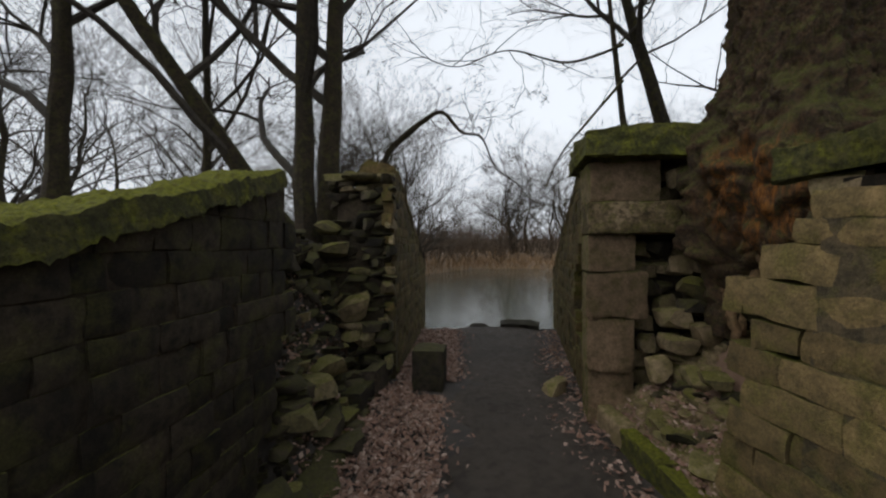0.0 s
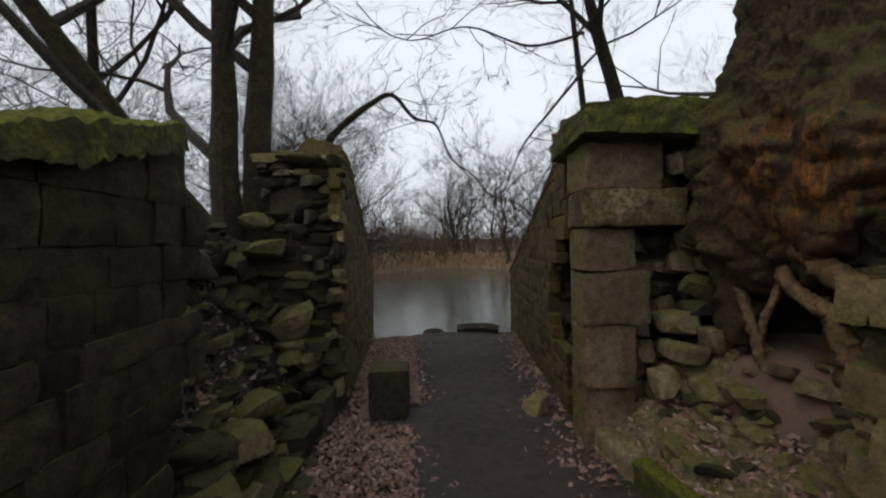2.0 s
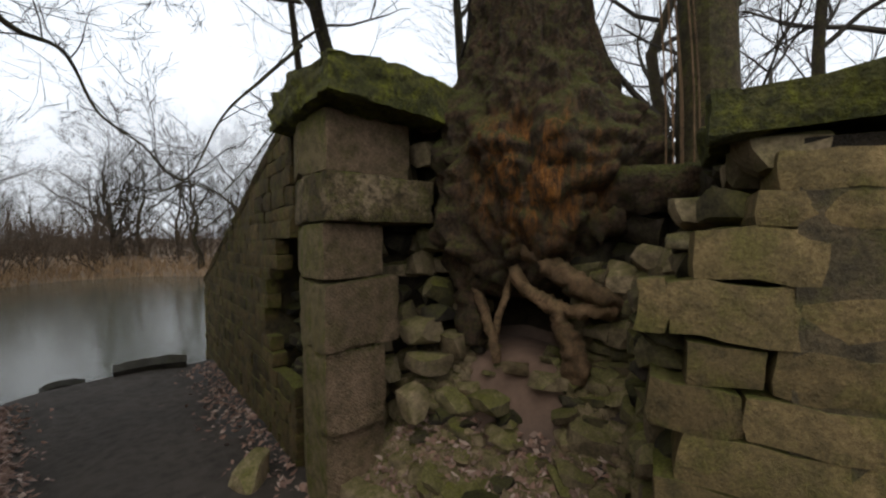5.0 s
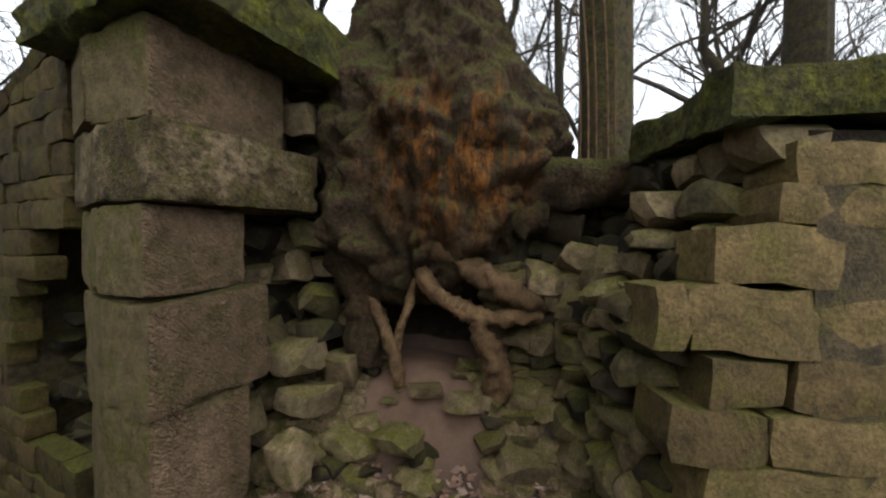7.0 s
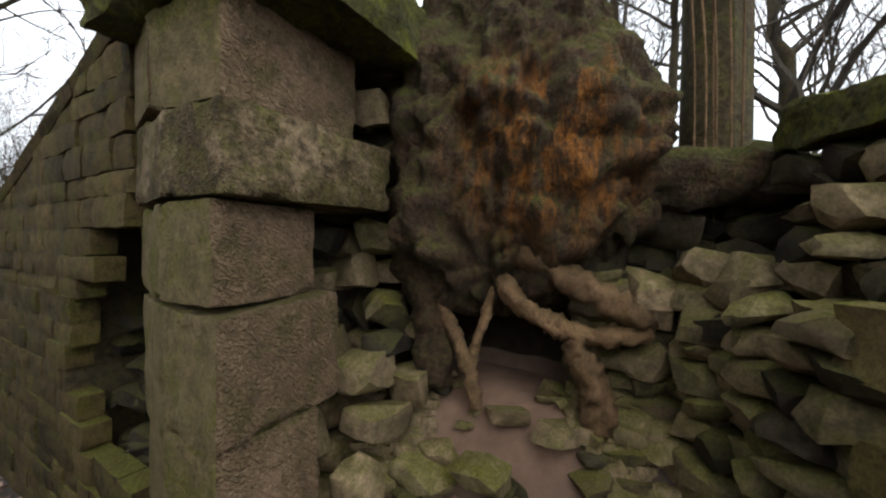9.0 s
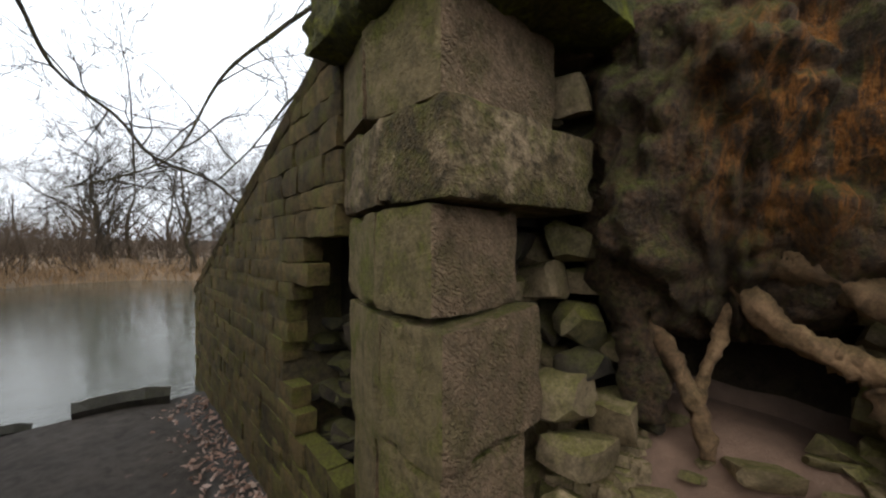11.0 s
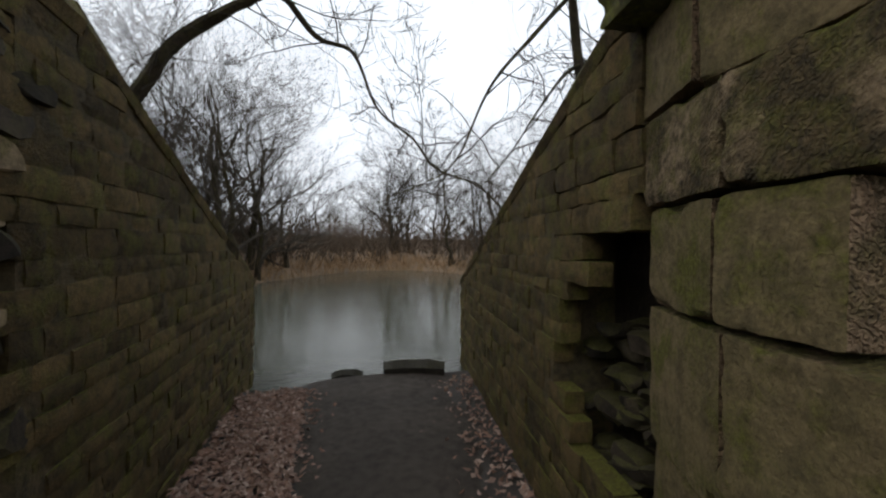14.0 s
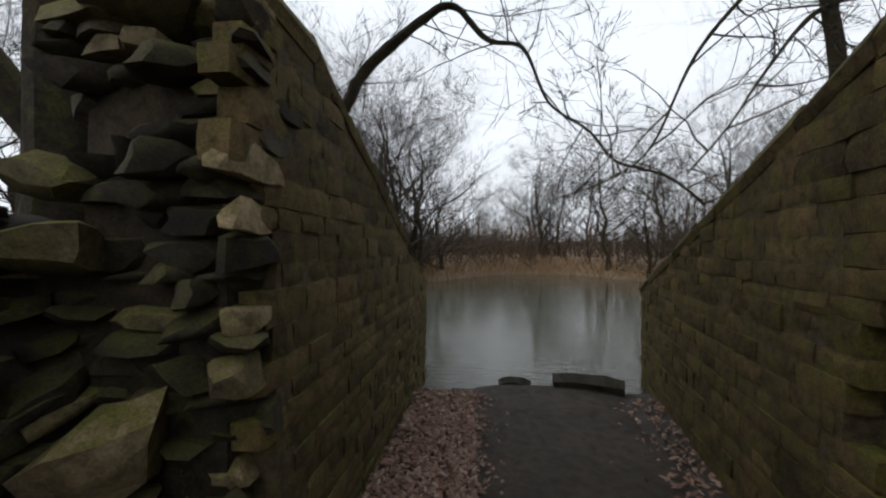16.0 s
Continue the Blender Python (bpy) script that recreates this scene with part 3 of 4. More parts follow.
def top_r(u):
    return right_top(u_to_y_r(u)) - 0.02


def keep_r(u, z):
    y = u_to_y_r(u)
    hole = 4.40 + 0.27 * (1 - step(1.05, 1.5, z)) + 0.05 * math.sin(z * 19)
    return not (0.42 < z < 1.58 and y < hole)


def slope_core(top, length, v0, v1, z_low=-0.6):
    pts = [(0.06, z_low), (length - 0.02, z_low)] + [(length * (1 - i / 12) - 0.02 * (1 - i / 12) + 0.06 * i / 12, top(length * (1 - i / 12)) - 0.03) for i in range(13)]
    return prism(pts, v0, v1)


# faces look to the path: -v must point to -x there
nm = m
hv, hf = slope_core(top_r, L - 0.78, 0.011, 0.5)
part("core", mesh_of("core", hv, hf, M_MORTAR), wing_r, "", nm)
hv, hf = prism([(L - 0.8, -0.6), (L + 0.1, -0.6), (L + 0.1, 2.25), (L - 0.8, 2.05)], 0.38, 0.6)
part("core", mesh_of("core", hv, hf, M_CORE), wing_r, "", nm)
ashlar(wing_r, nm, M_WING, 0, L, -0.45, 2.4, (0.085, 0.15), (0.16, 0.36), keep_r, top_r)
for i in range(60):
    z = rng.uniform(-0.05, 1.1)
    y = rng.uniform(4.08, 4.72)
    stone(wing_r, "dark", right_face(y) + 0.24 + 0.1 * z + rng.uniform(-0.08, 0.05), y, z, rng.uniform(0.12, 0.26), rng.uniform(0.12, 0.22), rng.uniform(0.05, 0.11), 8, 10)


def coping(parent, face, top, y0, y1, side, n=9):
    for i in range(n):
        a, b = y0 + (y1 - y0) * i / n, y0 + (y1 - y0) * (i + 1) / n - 0.008
        verts = []
        for y in (a, b):
            for off, dz in ((-0.015, -0.03), (0.03, 0.045), (0.34, 0.10), (0.42, 0.0), (0.42, -0.09), (-0.0, -0.09)):
                verts.append((face(y) + side * off + rng.uniform(-0.008, 0.008), y, top(y) + dz + rng.uniform(-0.012, 0.012)))
        faces = [(k, (k + 1) % 6, (k + 1) % 6 + 6, k + 6) for k in range(6)] + [tuple(range(6)), tuple(range(11, 5, -1))]
        part("coping_stone", mesh_of("coping_stone", verts, faces, M_WING), parent)


coping(wing_r, right_face, right_top, 4.2, 8.28, 1)

wing_l = structure("wall_wing_west", "sloping green-stained ashlar wing wall with a ruined end", "wall")
ml, LL = wall_frame((left_face(4.1), 4.1), (left_face(8.2), 8.2))


def u_to_y_l(u):
    return 4.1 + u * 4.1 / LL


def top_l(u):
    return left_top(u_to_y_l(u)) - 0.02


def keep_l(u, z):
    return u_to_y_l(u) > 4.42 + 0.22 * (1 - step(0.5, 1.5, z)) + 0.10 * math.sin(z * 5.2 + 0.6) + 0.07 * math.sin(z * 23)


hv, hf = prism([(0.48, -0.6), (LL - 0.05, -0.6)] + [(0.48 + (LL - 0.53) * (1 - i / 12), top_l(0.48 + (LL - 0.53) * (1 - i / 12)) - 0.03) for i in range(13)], 0.011, 0.5)
part("core", mesh_of("core", hv, hf, M_MORTAR), wing_l, "", ml)
ashlar(wing_l, ml, M_WING, 0, LL, -0.45, 2.5, (0.085, 0.15), (0.16, 0.36), keep_l, top_l)
coping(wing_l, left_face, left_top, 4.5, 8.23, -1)

# ruined end of the west wing: courses of broken stones
pier_l = structure("ruined_pier_west", "ruined end of the gate wall, bare broken rubble courses", "rubble wall")
hv, hf = prism([(-1.9, -0.2), (-0.72, -0.2), (-0.72, 2.2), (-1.25, 2.22), (-1.28, 1.5), (-1.9, 1.4)], 4.47, 5.3)
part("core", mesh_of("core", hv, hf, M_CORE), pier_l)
z = -0.02
while z < 2.3:
    h = rng.uniform(0.06, 0.13)
    x = -1.85 if z < 1.45 else -1.36 + rng.uniform(-0.05, 0.05)
    shelf = rng.uniform(-0.05, 0.05)
    while x < -0.63:
        w = min(rng.uniform(0.12, 0.32), -0.6 - x + 0.02)
        if rng.random() < 0.9:
            yy = 4.45 + shelf + rng.uniform(-0.06, 0.06) - 0.14 * (z < 0.6) + 0.1 * max(0, -0.62 - x)
            block = rng.random()
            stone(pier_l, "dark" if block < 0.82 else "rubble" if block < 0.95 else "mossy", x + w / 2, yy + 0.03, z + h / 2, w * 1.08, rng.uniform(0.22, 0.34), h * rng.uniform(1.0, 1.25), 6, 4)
        x += w
    z += h
for i in range(19):
    for k in range(3):
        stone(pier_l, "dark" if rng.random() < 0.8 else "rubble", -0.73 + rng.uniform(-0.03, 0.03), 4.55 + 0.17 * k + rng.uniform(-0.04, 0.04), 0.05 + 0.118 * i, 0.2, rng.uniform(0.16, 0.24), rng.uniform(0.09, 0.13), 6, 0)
for k in range(3):
    stone(pier_l, "mossy", -1.2 + 0.2 * k, 4.5 + rng.uniform(-0.05, 0.08), 2.33, 0.42, 0.4, 0.09, 6, 0)

# ---- broken ashlar wall on the east side of the approach ----
wall_e = structure("wall_east", "broken yellow-brown sandstone ashlar wall with a ragged end", "wall")
me_, LE = wall_frame((1.29, 1.85), (2.08, -2.2))
me_ = me_ @ Matrix(((1, 0, 0, 0), (0, 1, 0.09, 0), (0, 0, 1, 0), (0, 0, 0, 1)))


def keep_e(u, z):
    end = 0.05
    for lo, hi, at in ((0.8, 0.95, 0.10), (1.085, 1.215, 0.14), (1.385, 1.54, 0.15), (1.54, 1.64, 0.29), (1.64, 2.0, 0.34)):
        end = at if lo < z < hi else end
    return u > end


hv, hf = prism([(0.40, -0.2), (LE, -0.2), (LE, 1.70), (0.40, 1.70)], 0.009, 0.45)
part("core", mesh_of("core", hv, hf, M_MORTAR), wall_e, "", me_)
hv, hf = prism([(0.36, 1.2), (2.2, 1.2), (2.2, 1.80), (0.42, 1.79)], 0.06, 0.9)
part("core", mesh_of("core", hv, hf, M_CORE), wall_e, "", me_)
ashlar(wall_e, me_, M_ASHLAR, 0, LE, -0.1, 1.74, (0.105, 0.15), (0.2, 0.4), keep_e, None, 0.2, 0.003, [0.06, 0.2, 0.36, 0.5, 0.66, 0.8, 0.95, 1.085, 1.215, 1.385, 1.54, 1.64, 1.745], 0.016)
slab = rough_block("capping_slab", None, M_MOSSY, [(1.44, 1.60), (1.60, 0.5), (2.30, 0.55), (2.20, 1.69)], 1.81, 1.95, 31, 0.035, 16)
slab.matrix_basis = Matrix.Translation((1.6, 1.2, 1.8)) @ pose(0, 0, -0.01, 0, -3.0, 0) @ Matrix.Translation((-1.6, -1.2, -1.8))
tagged(slab, "tilted mossy capping slab on the broken ashlar wall", "capstone")
slab2 = rough_block("capping_slab", None, M_MOSSY, [(1.63, 0.47), (1.88, -0.7), (2.4, -0.6), (2.15, 0.52)], 1.75, 1.90, 32, 0.03, 12)
tagged(slab2, "mossy capping slab on the broken ashlar wall", "capstone")

# ---- dark west wall of the approach ----
wall_w = structure("wall_west", "dark ashlar wall, its shaded face painted in, with a sloping mossy top", "wall")
mw, LW = wall_frame((-1.30, -2.2), (-1.005, 2.62))


def lip(u):
    y = -2.2 + u
    return 1.275 + 0.285 * max(y, -0.6)


LC = LW - 0.5
hv, hf = prism([(LC, 0.8), (LW - 0.16, 1.25), (LW - 0.16, lip(LW - 0.16) - 0.03), (LC, lip(LC) - 0.03)], 0.014, 0.4)
part("core", mesh_of("core", hv, hf, M_CORE), wall_w, "", mw)
hv, hf = prism([(0, -0.2), (LC, -0.2)] + [(LC * (1 - i / 8), lip(LC * (1 - i / 8)) - 0.03) for i in range(9)], 0.014, 0.45)
part("core", mesh_of("core", hv, hf, M_CORE), wall_w, "", mw)
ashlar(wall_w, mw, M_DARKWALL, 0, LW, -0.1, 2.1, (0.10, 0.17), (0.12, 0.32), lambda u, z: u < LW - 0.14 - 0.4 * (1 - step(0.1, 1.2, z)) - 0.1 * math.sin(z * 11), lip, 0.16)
mv, mf = [], []
for j in range(241):
    u = (LW - 0.24) * j / 240
    for i in range(31):
        v = -0.05 + 0.4 * i / 30
        zz = lip(u) + 0.045 + 0.02 * math.sin(math.pi * min(1, (i + 0.6) / 19)) + 0.04 * noise.noise(Vector((u * 4, v * 6, 2))) + 0.02 * noise.noise(Vector((u * 17, v * 17, 4))) + 0.014 * noise.noise(Vector((u * 47, v * 47, 4)))
        if i == 0:
            zz = lip(u) - 0.065 + 0.05 * noise.noise(Vector((u * 6, 0, 7))) + 0.03 * noise.noise(Vector((u * 31, 0, 7)))
        mv.append((u, v, zz))
for j in range(240):
    for i in range(30):
        a = j * 31 + i
        mf.append((a, a + 1, a + 32, a + 31))
part("moss_cover", mesh_of("moss_cover", mv, mf, M_MOSSY, True), wall_w, "thick yellow-green moss carpet", mw)

# ---- great tree over the broken wall ----
tree = tagged(new("great_tree"), "huge old tree with torn rusty root burl growing over the wall", "tree")
tv, tf = [], []
RINGS, SIDES = 280, 240
profile = [(1.12, 0.20), (1.25, 0.42), (1.45, 0.58), (1.75, 0.66), (2.05, 0.68), (2.3, 0.60), (2.6, 0.50), (3.0, 0.42), (3.8, 0.38), (8.0, 0.30)]
for j in range(RINGS + 1):
    z = 1.12 + (3.2 * j / 260 if j < 260 else 3.2 + 3.6 * (j - 260) / 20)
    for (za, ra), (zb, rb_) in zip(profile, profile[1:]):
        if za <= z <= zb:
            base = ra + (rb_ - ra) * (z - za) / (zb - za)
    low = 1 - step(2.0, 3.2, z)
    for k in range(SIDES):
        t = 2 * math.pi * k / SIDES
        c, s = math.cos(t), math.sin(t)
        q = Vector((c * 1.6, s * 1.6, z * 0.9))
        r = base * (1 + low * (0.24 * noise.noise(q * 1.3) + 0.05 * math.sin(5 * t + 1)) + 0.04 * math.sin(7 * t + z))
        r += (0.10 * low + 0.015) * noise.noise(Vector((c * 5, s * 5, z * 5))) + 0.03 * (noise.noise(Vector((c * 12, s * 12, z * 5))) ** 2 * 3 - 0.4) + 0.02 * noise.noise(Vector((c * 26, s * 26, z * 14))) + 0.10 * low * abs(noise.noise(Vector((c * 4, s * 4, z * 8))))
        r += 0.13 * math.exp(-((t - 4.72) / 0.55) ** 2 - ((z - 2.12) / 0.3) ** 2) + 0.022 * noise.noise(Vector((c * 24, s * 24, z * 9))) + 0.016 * noise.noise(Vector((c * 50, s * 50, z * 26))) + 0.014 * low * math.sin(34 * t + 5 * noise.noise(Vector((c * 3, s * 3, z * 2.5))))
        tv.append((2.62 + c * r - 0.03 * (z - 2), 2.74 + s * r * 0.95, z))
for j in range(RINGS):
    for k in range(SIDES):
        k2 = (k + 1) % SIDES
        tf.append((j * SIDES + k, j * SIDES + k2, (j + 1) * SIDES + k2, (j + 1) * SIDES + k))
tf.append(tuple(reversed(range(SIDES))))
part("trunk", mesh_of("trunk", tv, tf, M_TRUNK, 2), tree)


def root_part(points, r0, r1, mat=None, parent=None):
    pts = smooth_line(points, 7)
    v, f = [], []
    tube(v, f, pts, [(r0 + (r1 - r0) * i / (len(pts) - 1)) * (1 + 0.22 * noise.noise(p * 9)) for i, p in enumerate(pts)], 14, 0.75)
    return part("root", mesh_of("root", v, f, mat or M_ROOT, 2), parent or tree)


root_part([(2.5, 2.9, 1.56), (2.3, 2.8, 1.51), (2.22, 2.605, 1.461), (2.17, 2.407, 1.36), (2.14, 2.256, 1.279), (2.14, 2.162, 1.215), (2.3, 2.1, 1.15)], 0.07, 0.05)
root_part([(2.45, 2.75, 1.4), (2.24, 2.695, 1.333), (2.19, 2.569, 1.207), (2.17, 2.432, 1.143), (2.16, 2.305, 1.111), (2.16, 2.174, 1.132), (2.25, 2.1, 1.12)], 0.045, 0.04)
root_part([(2.19, 2.478, 1.158), (2.17, 2.382, 1.111), (2.16, 2.342, 1.022), (2.16, 2.28, 0.889), (2.2, 2.27, 0.72)], 0.04, 0.075)
root_part([(2.4, 3.0, 1.42), (2.27, 3.047, 1.292), (2.22, 2.945, 1.127), (2.2, 2.875, 0.992), (2.2, 2.824, 0.869), (2.2, 2.8, 0.72)], 0.04, 0.028)
root_part([(2.45, 2.75, 1.35), (2.32, 2.749, 1.296), (2.28, 2.767, 1.154), (2.25, 2.812, 1.014), (2.26, 2.85, 0.85)], 0.03, 0.02)
root_part([(2.35, 3.15, 1.75), (2.22, 3.153, 1.65), (2.22, 3.088, 1.355), (2.24, 3.033, 1.118), (2.22, 3.0, 0.8)], 0.16, 0.07, M_TRUNK)
root_part([(2.5, 2.6, 1.72), (2.36, 2.25, 1.75), (2.3, 1.95, 1.76), (2.3, 1.6, 1.77), (2.4, 1.4, 1.74)], 0.17, 0.07, M_TRUNK)
root_part([(2.45, 2.6, 1.5), (2.34, 2.35, 1.52), (2.28, 2.2, 1.6), (2.32, 2.05, 1.62)], 0.15, 0.07, M_TRUNK)
lv, lf = [], []
for i in range(11):
    a = i * 2.4
    twigs(lv, lf, random.Random(90 + i), Vector((2.58, 2.74, 4.6 + 0.3 * i)), Vector((math.cos(a), math.sin(a), 0.5)), 2.6, 0.07, 3)
part("crown", mesh_of("crown", lv, lf, M_TWIG), tree)

# rubble toe under the tree, and stones between tree and wall
heap = structure("rubble_slope_east", "slope of mossy fallen rubble below the tree roots", "rubble")
hv, hf = prism([(1.9, 0.0), (3.4, 0.0), (3.4, 1.2), (1.9, 1.55)], 2.75, 3.3)
part("core", mesh_of("core", [(v_, u_, z_) for u_, v_, z_ in hv], hf, M_CORE), heap)
for i in range(150):
    x, y = 1.58 + 0.85 * rng.random() ** 0.8, rng.uniform(1.75, 3.35)
    if x > 2.05 and 2.45 < y < 2.95 and rng.random() < 0.8:
        continue
    s = rng.uniform(0.05, 0.14) if rng.random() < 0.8 else rng.uniform(0.14, 0.22)
    stone(heap, rng.choice(["rubble", "rubble", "rubble", "mossy", "dark"]), x, y, ground_height(x, y) + s * 0.12, s * 1.35, s, s * rng.uniform(0.35, 0.65), 17)
for z in [0.5 + 0.1 * i for i in range(11)]:
    for y in [1.62, 1.76, 1.9, 2.04, 2.17, 2.3]:
        if z > 1.38 + 0.06 * math.sin(y * 40):
            continue
        x = 2.28 - 1.45 * max(0, 2.05 - y) * (1 - 0.5 * step(1.0, 1.5, z)) - 0.12 * (z < 0.8) + 0.1
        stone(heap, rng.choice(["rubble", "rubble", "mossy"]), x + rng.uniform(-0.06, 0.04), y, z, rng.uniform(0.16, 0.26), rng.uniform(0.16, 0.28), rng.uniform(0.09, 0.16), 9, 80)

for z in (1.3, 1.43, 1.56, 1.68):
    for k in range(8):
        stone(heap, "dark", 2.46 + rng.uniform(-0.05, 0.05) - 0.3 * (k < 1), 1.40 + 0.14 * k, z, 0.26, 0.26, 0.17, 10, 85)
for k in range(7):
    stone(heap, rng.choice(["dark", "rubble"]), 1.58 + 0.13 * k, 1.47 + 0.03 * k, 1.74 + rng.uniform(-0.02, 0.02), 0.22, 0.2, 0.13, 8, 10)
for z in [0.1 + 0.1 * i for i in range(16)]:
    for k in range(6):
        f_ = k / 5 + rng.uniform(-0.06, 0.06)
        if z > 1.35 and k > 2:
            continue
        stone(heap, rng.choice(["rubble", "rubble", "dark", "mossy"]), 1.50 + 0.09 * z + 0.75 * f_, 1.74 + 0.16 * f_ + rng.uniform(-0.06, 0.05) - 0.12 * (z > 1.4), z, rng.uniform(0.14, 0.24), rng.uniform(0.14, 0.22), rng.uniform(0.08, 0.13), 14, 15)


def chips(name, label, count, place, material, seed):
    """Small broken bits of stone and mortar, joined."""
    r = random.Random(seed)
    v, f = [], []
    for _ in range(count):
        x, y = place(r)
        z = ground_height(x, y)
        a = r.uniform(0.01, 0.05)
        t = r.uniform(0, 3.1)
        b = len(v)
        for k in range(5):
            q = t + k * 1.257
            v.append((x + a * math.cos(q) * r.uniform(0.7, 1.3), y + a * math.sin(q) * r.uniform(0.7, 1.3), z - 0.01))
        for k in range(5):
            v.append((v[b + k][0] * 0.75 + x * 0.25, v[b + k][1] * 0.75 + y * 0.25, z + a * r.uniform(0.35, 0.9)))
        f += [(b + k, b + (k + 1) % 5, b + 5 + (k + 1) % 5, b + 5 + k) for k in range(5)] + [tuple(b + 5 + k for k in range(5))]
    tagged(new(name, mesh_of(name, v, f, material)), label, "rubble", kind="stuff")


def slope_spot(r):
    x, y = r.uniform(1.52, 2.45), r.uniform(1.8, 3.4)
    while x > 1.93 and 2.3 < y < 3.0:
        x, y = r.uniform(1.52, 2.45), r.uniform(1.8, 3.4)
    return x, y


chips("stone_chips", "pale stone chips and crumbled mortar on the slope", 2600, slope_spot, M_RUBBLE, 71)
chips("stone_chips", "dark stone chips among the collapsed wall", 700, lambda r: (r.uniform(-1.6, -0.72), r.uniform(2.3, 4.25)), M_DARKRUB, 72)

# ---- kerbs ----
kerb_e = structure("kerb_east", "low mossy stone kerb along the path", "kerb")
for k in range(4):
    y0 = 3.42 - 0.5 * k
    c = [(1.36 + 0.02 * k, y0), (1.50 + 0.02 * k, y0), (1.52 + 0.02 * k, y0 - 0.49), (1.38 + 0.02 * k, y0 - 0.49)]
    rough_block("kerb_stone", kerb_e, M_MOSSY if k else M_RUBBLE, c[::-1], -0.1, 0.12 - 0.01 * k, 40 + k, 0.02, 6)
kerb_w = structure("kerb_west", "low dark stone footing of the ruined wall", "kerb")
for k in range(3):
    y0 = 4.25 - 0.42 * k
    c = [(-0.62 - 0.07 * k, y0), (-0.80 - 0.07 * k, y0), (-0.87 - 0.07 * k, y0 - 0.40), (-0.69 - 0.07 * k, y0 - 0.40)]
    rough_block("kerb_stone", kerb_w, M_DARKRUB, c, -0.15, 0.24 - 0.08 * k, 50 + k, 0.025, 6)

# ---- collapsed stretch of the west wall ----
heap_w = structure("rubble_slope_west", "slope of dark fallen stones where the wall has collapsed", "rubble")
for i in range(330):
    y = rng.uniform(1.95, 4.5)
    x = rng.uniform(-1.8, -0.76)
    if y < 2.6 and x < -1.15:
        continue
    s = rng.uniform(0.07, 0.2) if rng.random() < 0.85 else rng.uniform(0.2, 0.3)
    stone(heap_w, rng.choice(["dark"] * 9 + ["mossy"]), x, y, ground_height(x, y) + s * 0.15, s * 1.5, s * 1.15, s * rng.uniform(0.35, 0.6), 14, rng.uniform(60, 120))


def lone_stone(name, label, kind, x, y, z, sx, sy, sz, yaw, tilt=0, seed=0):
    bm = broken_stone(random.Random(seed), 6, seed % 2)
    me = bpy.data.meshes.new(name)
    bm.to_mesh(me)
    bm.free()
    me.transform(Matrix.Diagonal((sx, sy, sz, 1)))
    me.materials.append({"rubble": M_RUBBLE, "mossy": M_MOSSROCK, "dark": M_DARKRUB}[kind])
    me.polygons.foreach_set("use_smooth", [True] * len(me.polygons))
    me.set_sharp_from_angle(angle=radians(25))
    ob = tagged(new(name, me), label, "stone")
    ob.matrix_basis = pose(x, y, z, tilt, 0, yaw)
    return ob


lone_stone("boulder", "angular grey boulder with moss in the rubble", "rubble", -1.06, 4.34, 0.78, 0.38, 0.34, 0.38, 20, 35, 4)
lone_stone("fallen_stone", "yellow lichened stone lodged in the ruined wall end", "mossy", -1.27, 4.36, 1.47, 0.34, 0.3, 0.19, 10, 0, 17)
lone_stone("squared_stone", "pale yellow squared stone set in the ruined wall end", "mossy", -1.37, 4.47, 1.735, 0.36, 0.3, 0.19, 4, 0, 19)
lone_stone("fallen_stone", "mossy yellow fallen stone among dead leaves", "mossy", -1.1, 3.35, 0.42, 0.40, 0.3, 0.2, 60, 0, 21)
lone_stone("fallen_stone", "mossy yellow fallen stone among dead leaves", "mossy", -0.98, 3.0, 0.40, 0.32, 0.26, 0.18, 30, 0, 5)
lone_stone("fallen_stone", "mossy yellow fallen stone among dead leaves", "mossy", -1.0, 2.6, 0.30, 0.30, 0.24, 0.18, 10, 0, 6)
lone_stone("fallen_stone", "mossy fallen stone against the dark wall", "mossy", -0.88, 1.72, 0.12, 0.34, 0.3, 0.36, 40, 0, 8)
lone_stone("flat_stone", "pale flat stone lying beside the path", "rubble", 1.21, 4.10, 0.0, 0.32, 0.24, 0.13, 30, 6, 9)
lone_stone("fallen_stone", "mossy flat stone on the rubble slope", "mossy", 1.68, 2.25, 0.16, 0.4, 0.26, 0.16, -30, 0, 12)
lone_stone("fallen_stone", "mossy stone on the rubble slope below the roots", "mossy", 1.98, 2.72, 0.55, 0.32, 0.22, 0.15, 70, 0, 14)

blk = rough_block("stone_block", None, M_DARKRUB, [(-0.36, 4.16), (0.0, 4.13), (0.03, 4.46), (-0.33, 4.5)], -0.12, 0.36, 61, 0.02, 10)
tagged(blk, "squat dark squared stone block standing by the path", "stone block")

# timbers at the water's edge
for pts, r0, lab in (([(1.12, 7.78, -0.11), (1.5, 7.72, -0.10), (1.88, 7.62, -0.12)], 0.12, "dark wet timber baulk lying at the water's edge"),
                     ([(0.5, 7.88, -0.2), (0.66, 7.86, -0.16), (0.86, 7.84, -0.19)], 0.08, "short dark wet timber stump at the water's edge")):
    v, f = [], []
    line = smooth_line(pts, 5)
    tube(v, f, line, [r0] * len(line), 6, 0.25)
    f.append(tuple(range(5, -1, -1)))
    tagged(new("timber", mesh_of("timber", v, f, M_WOOD)), lab, "timber")

# ---- fallen leaves ----


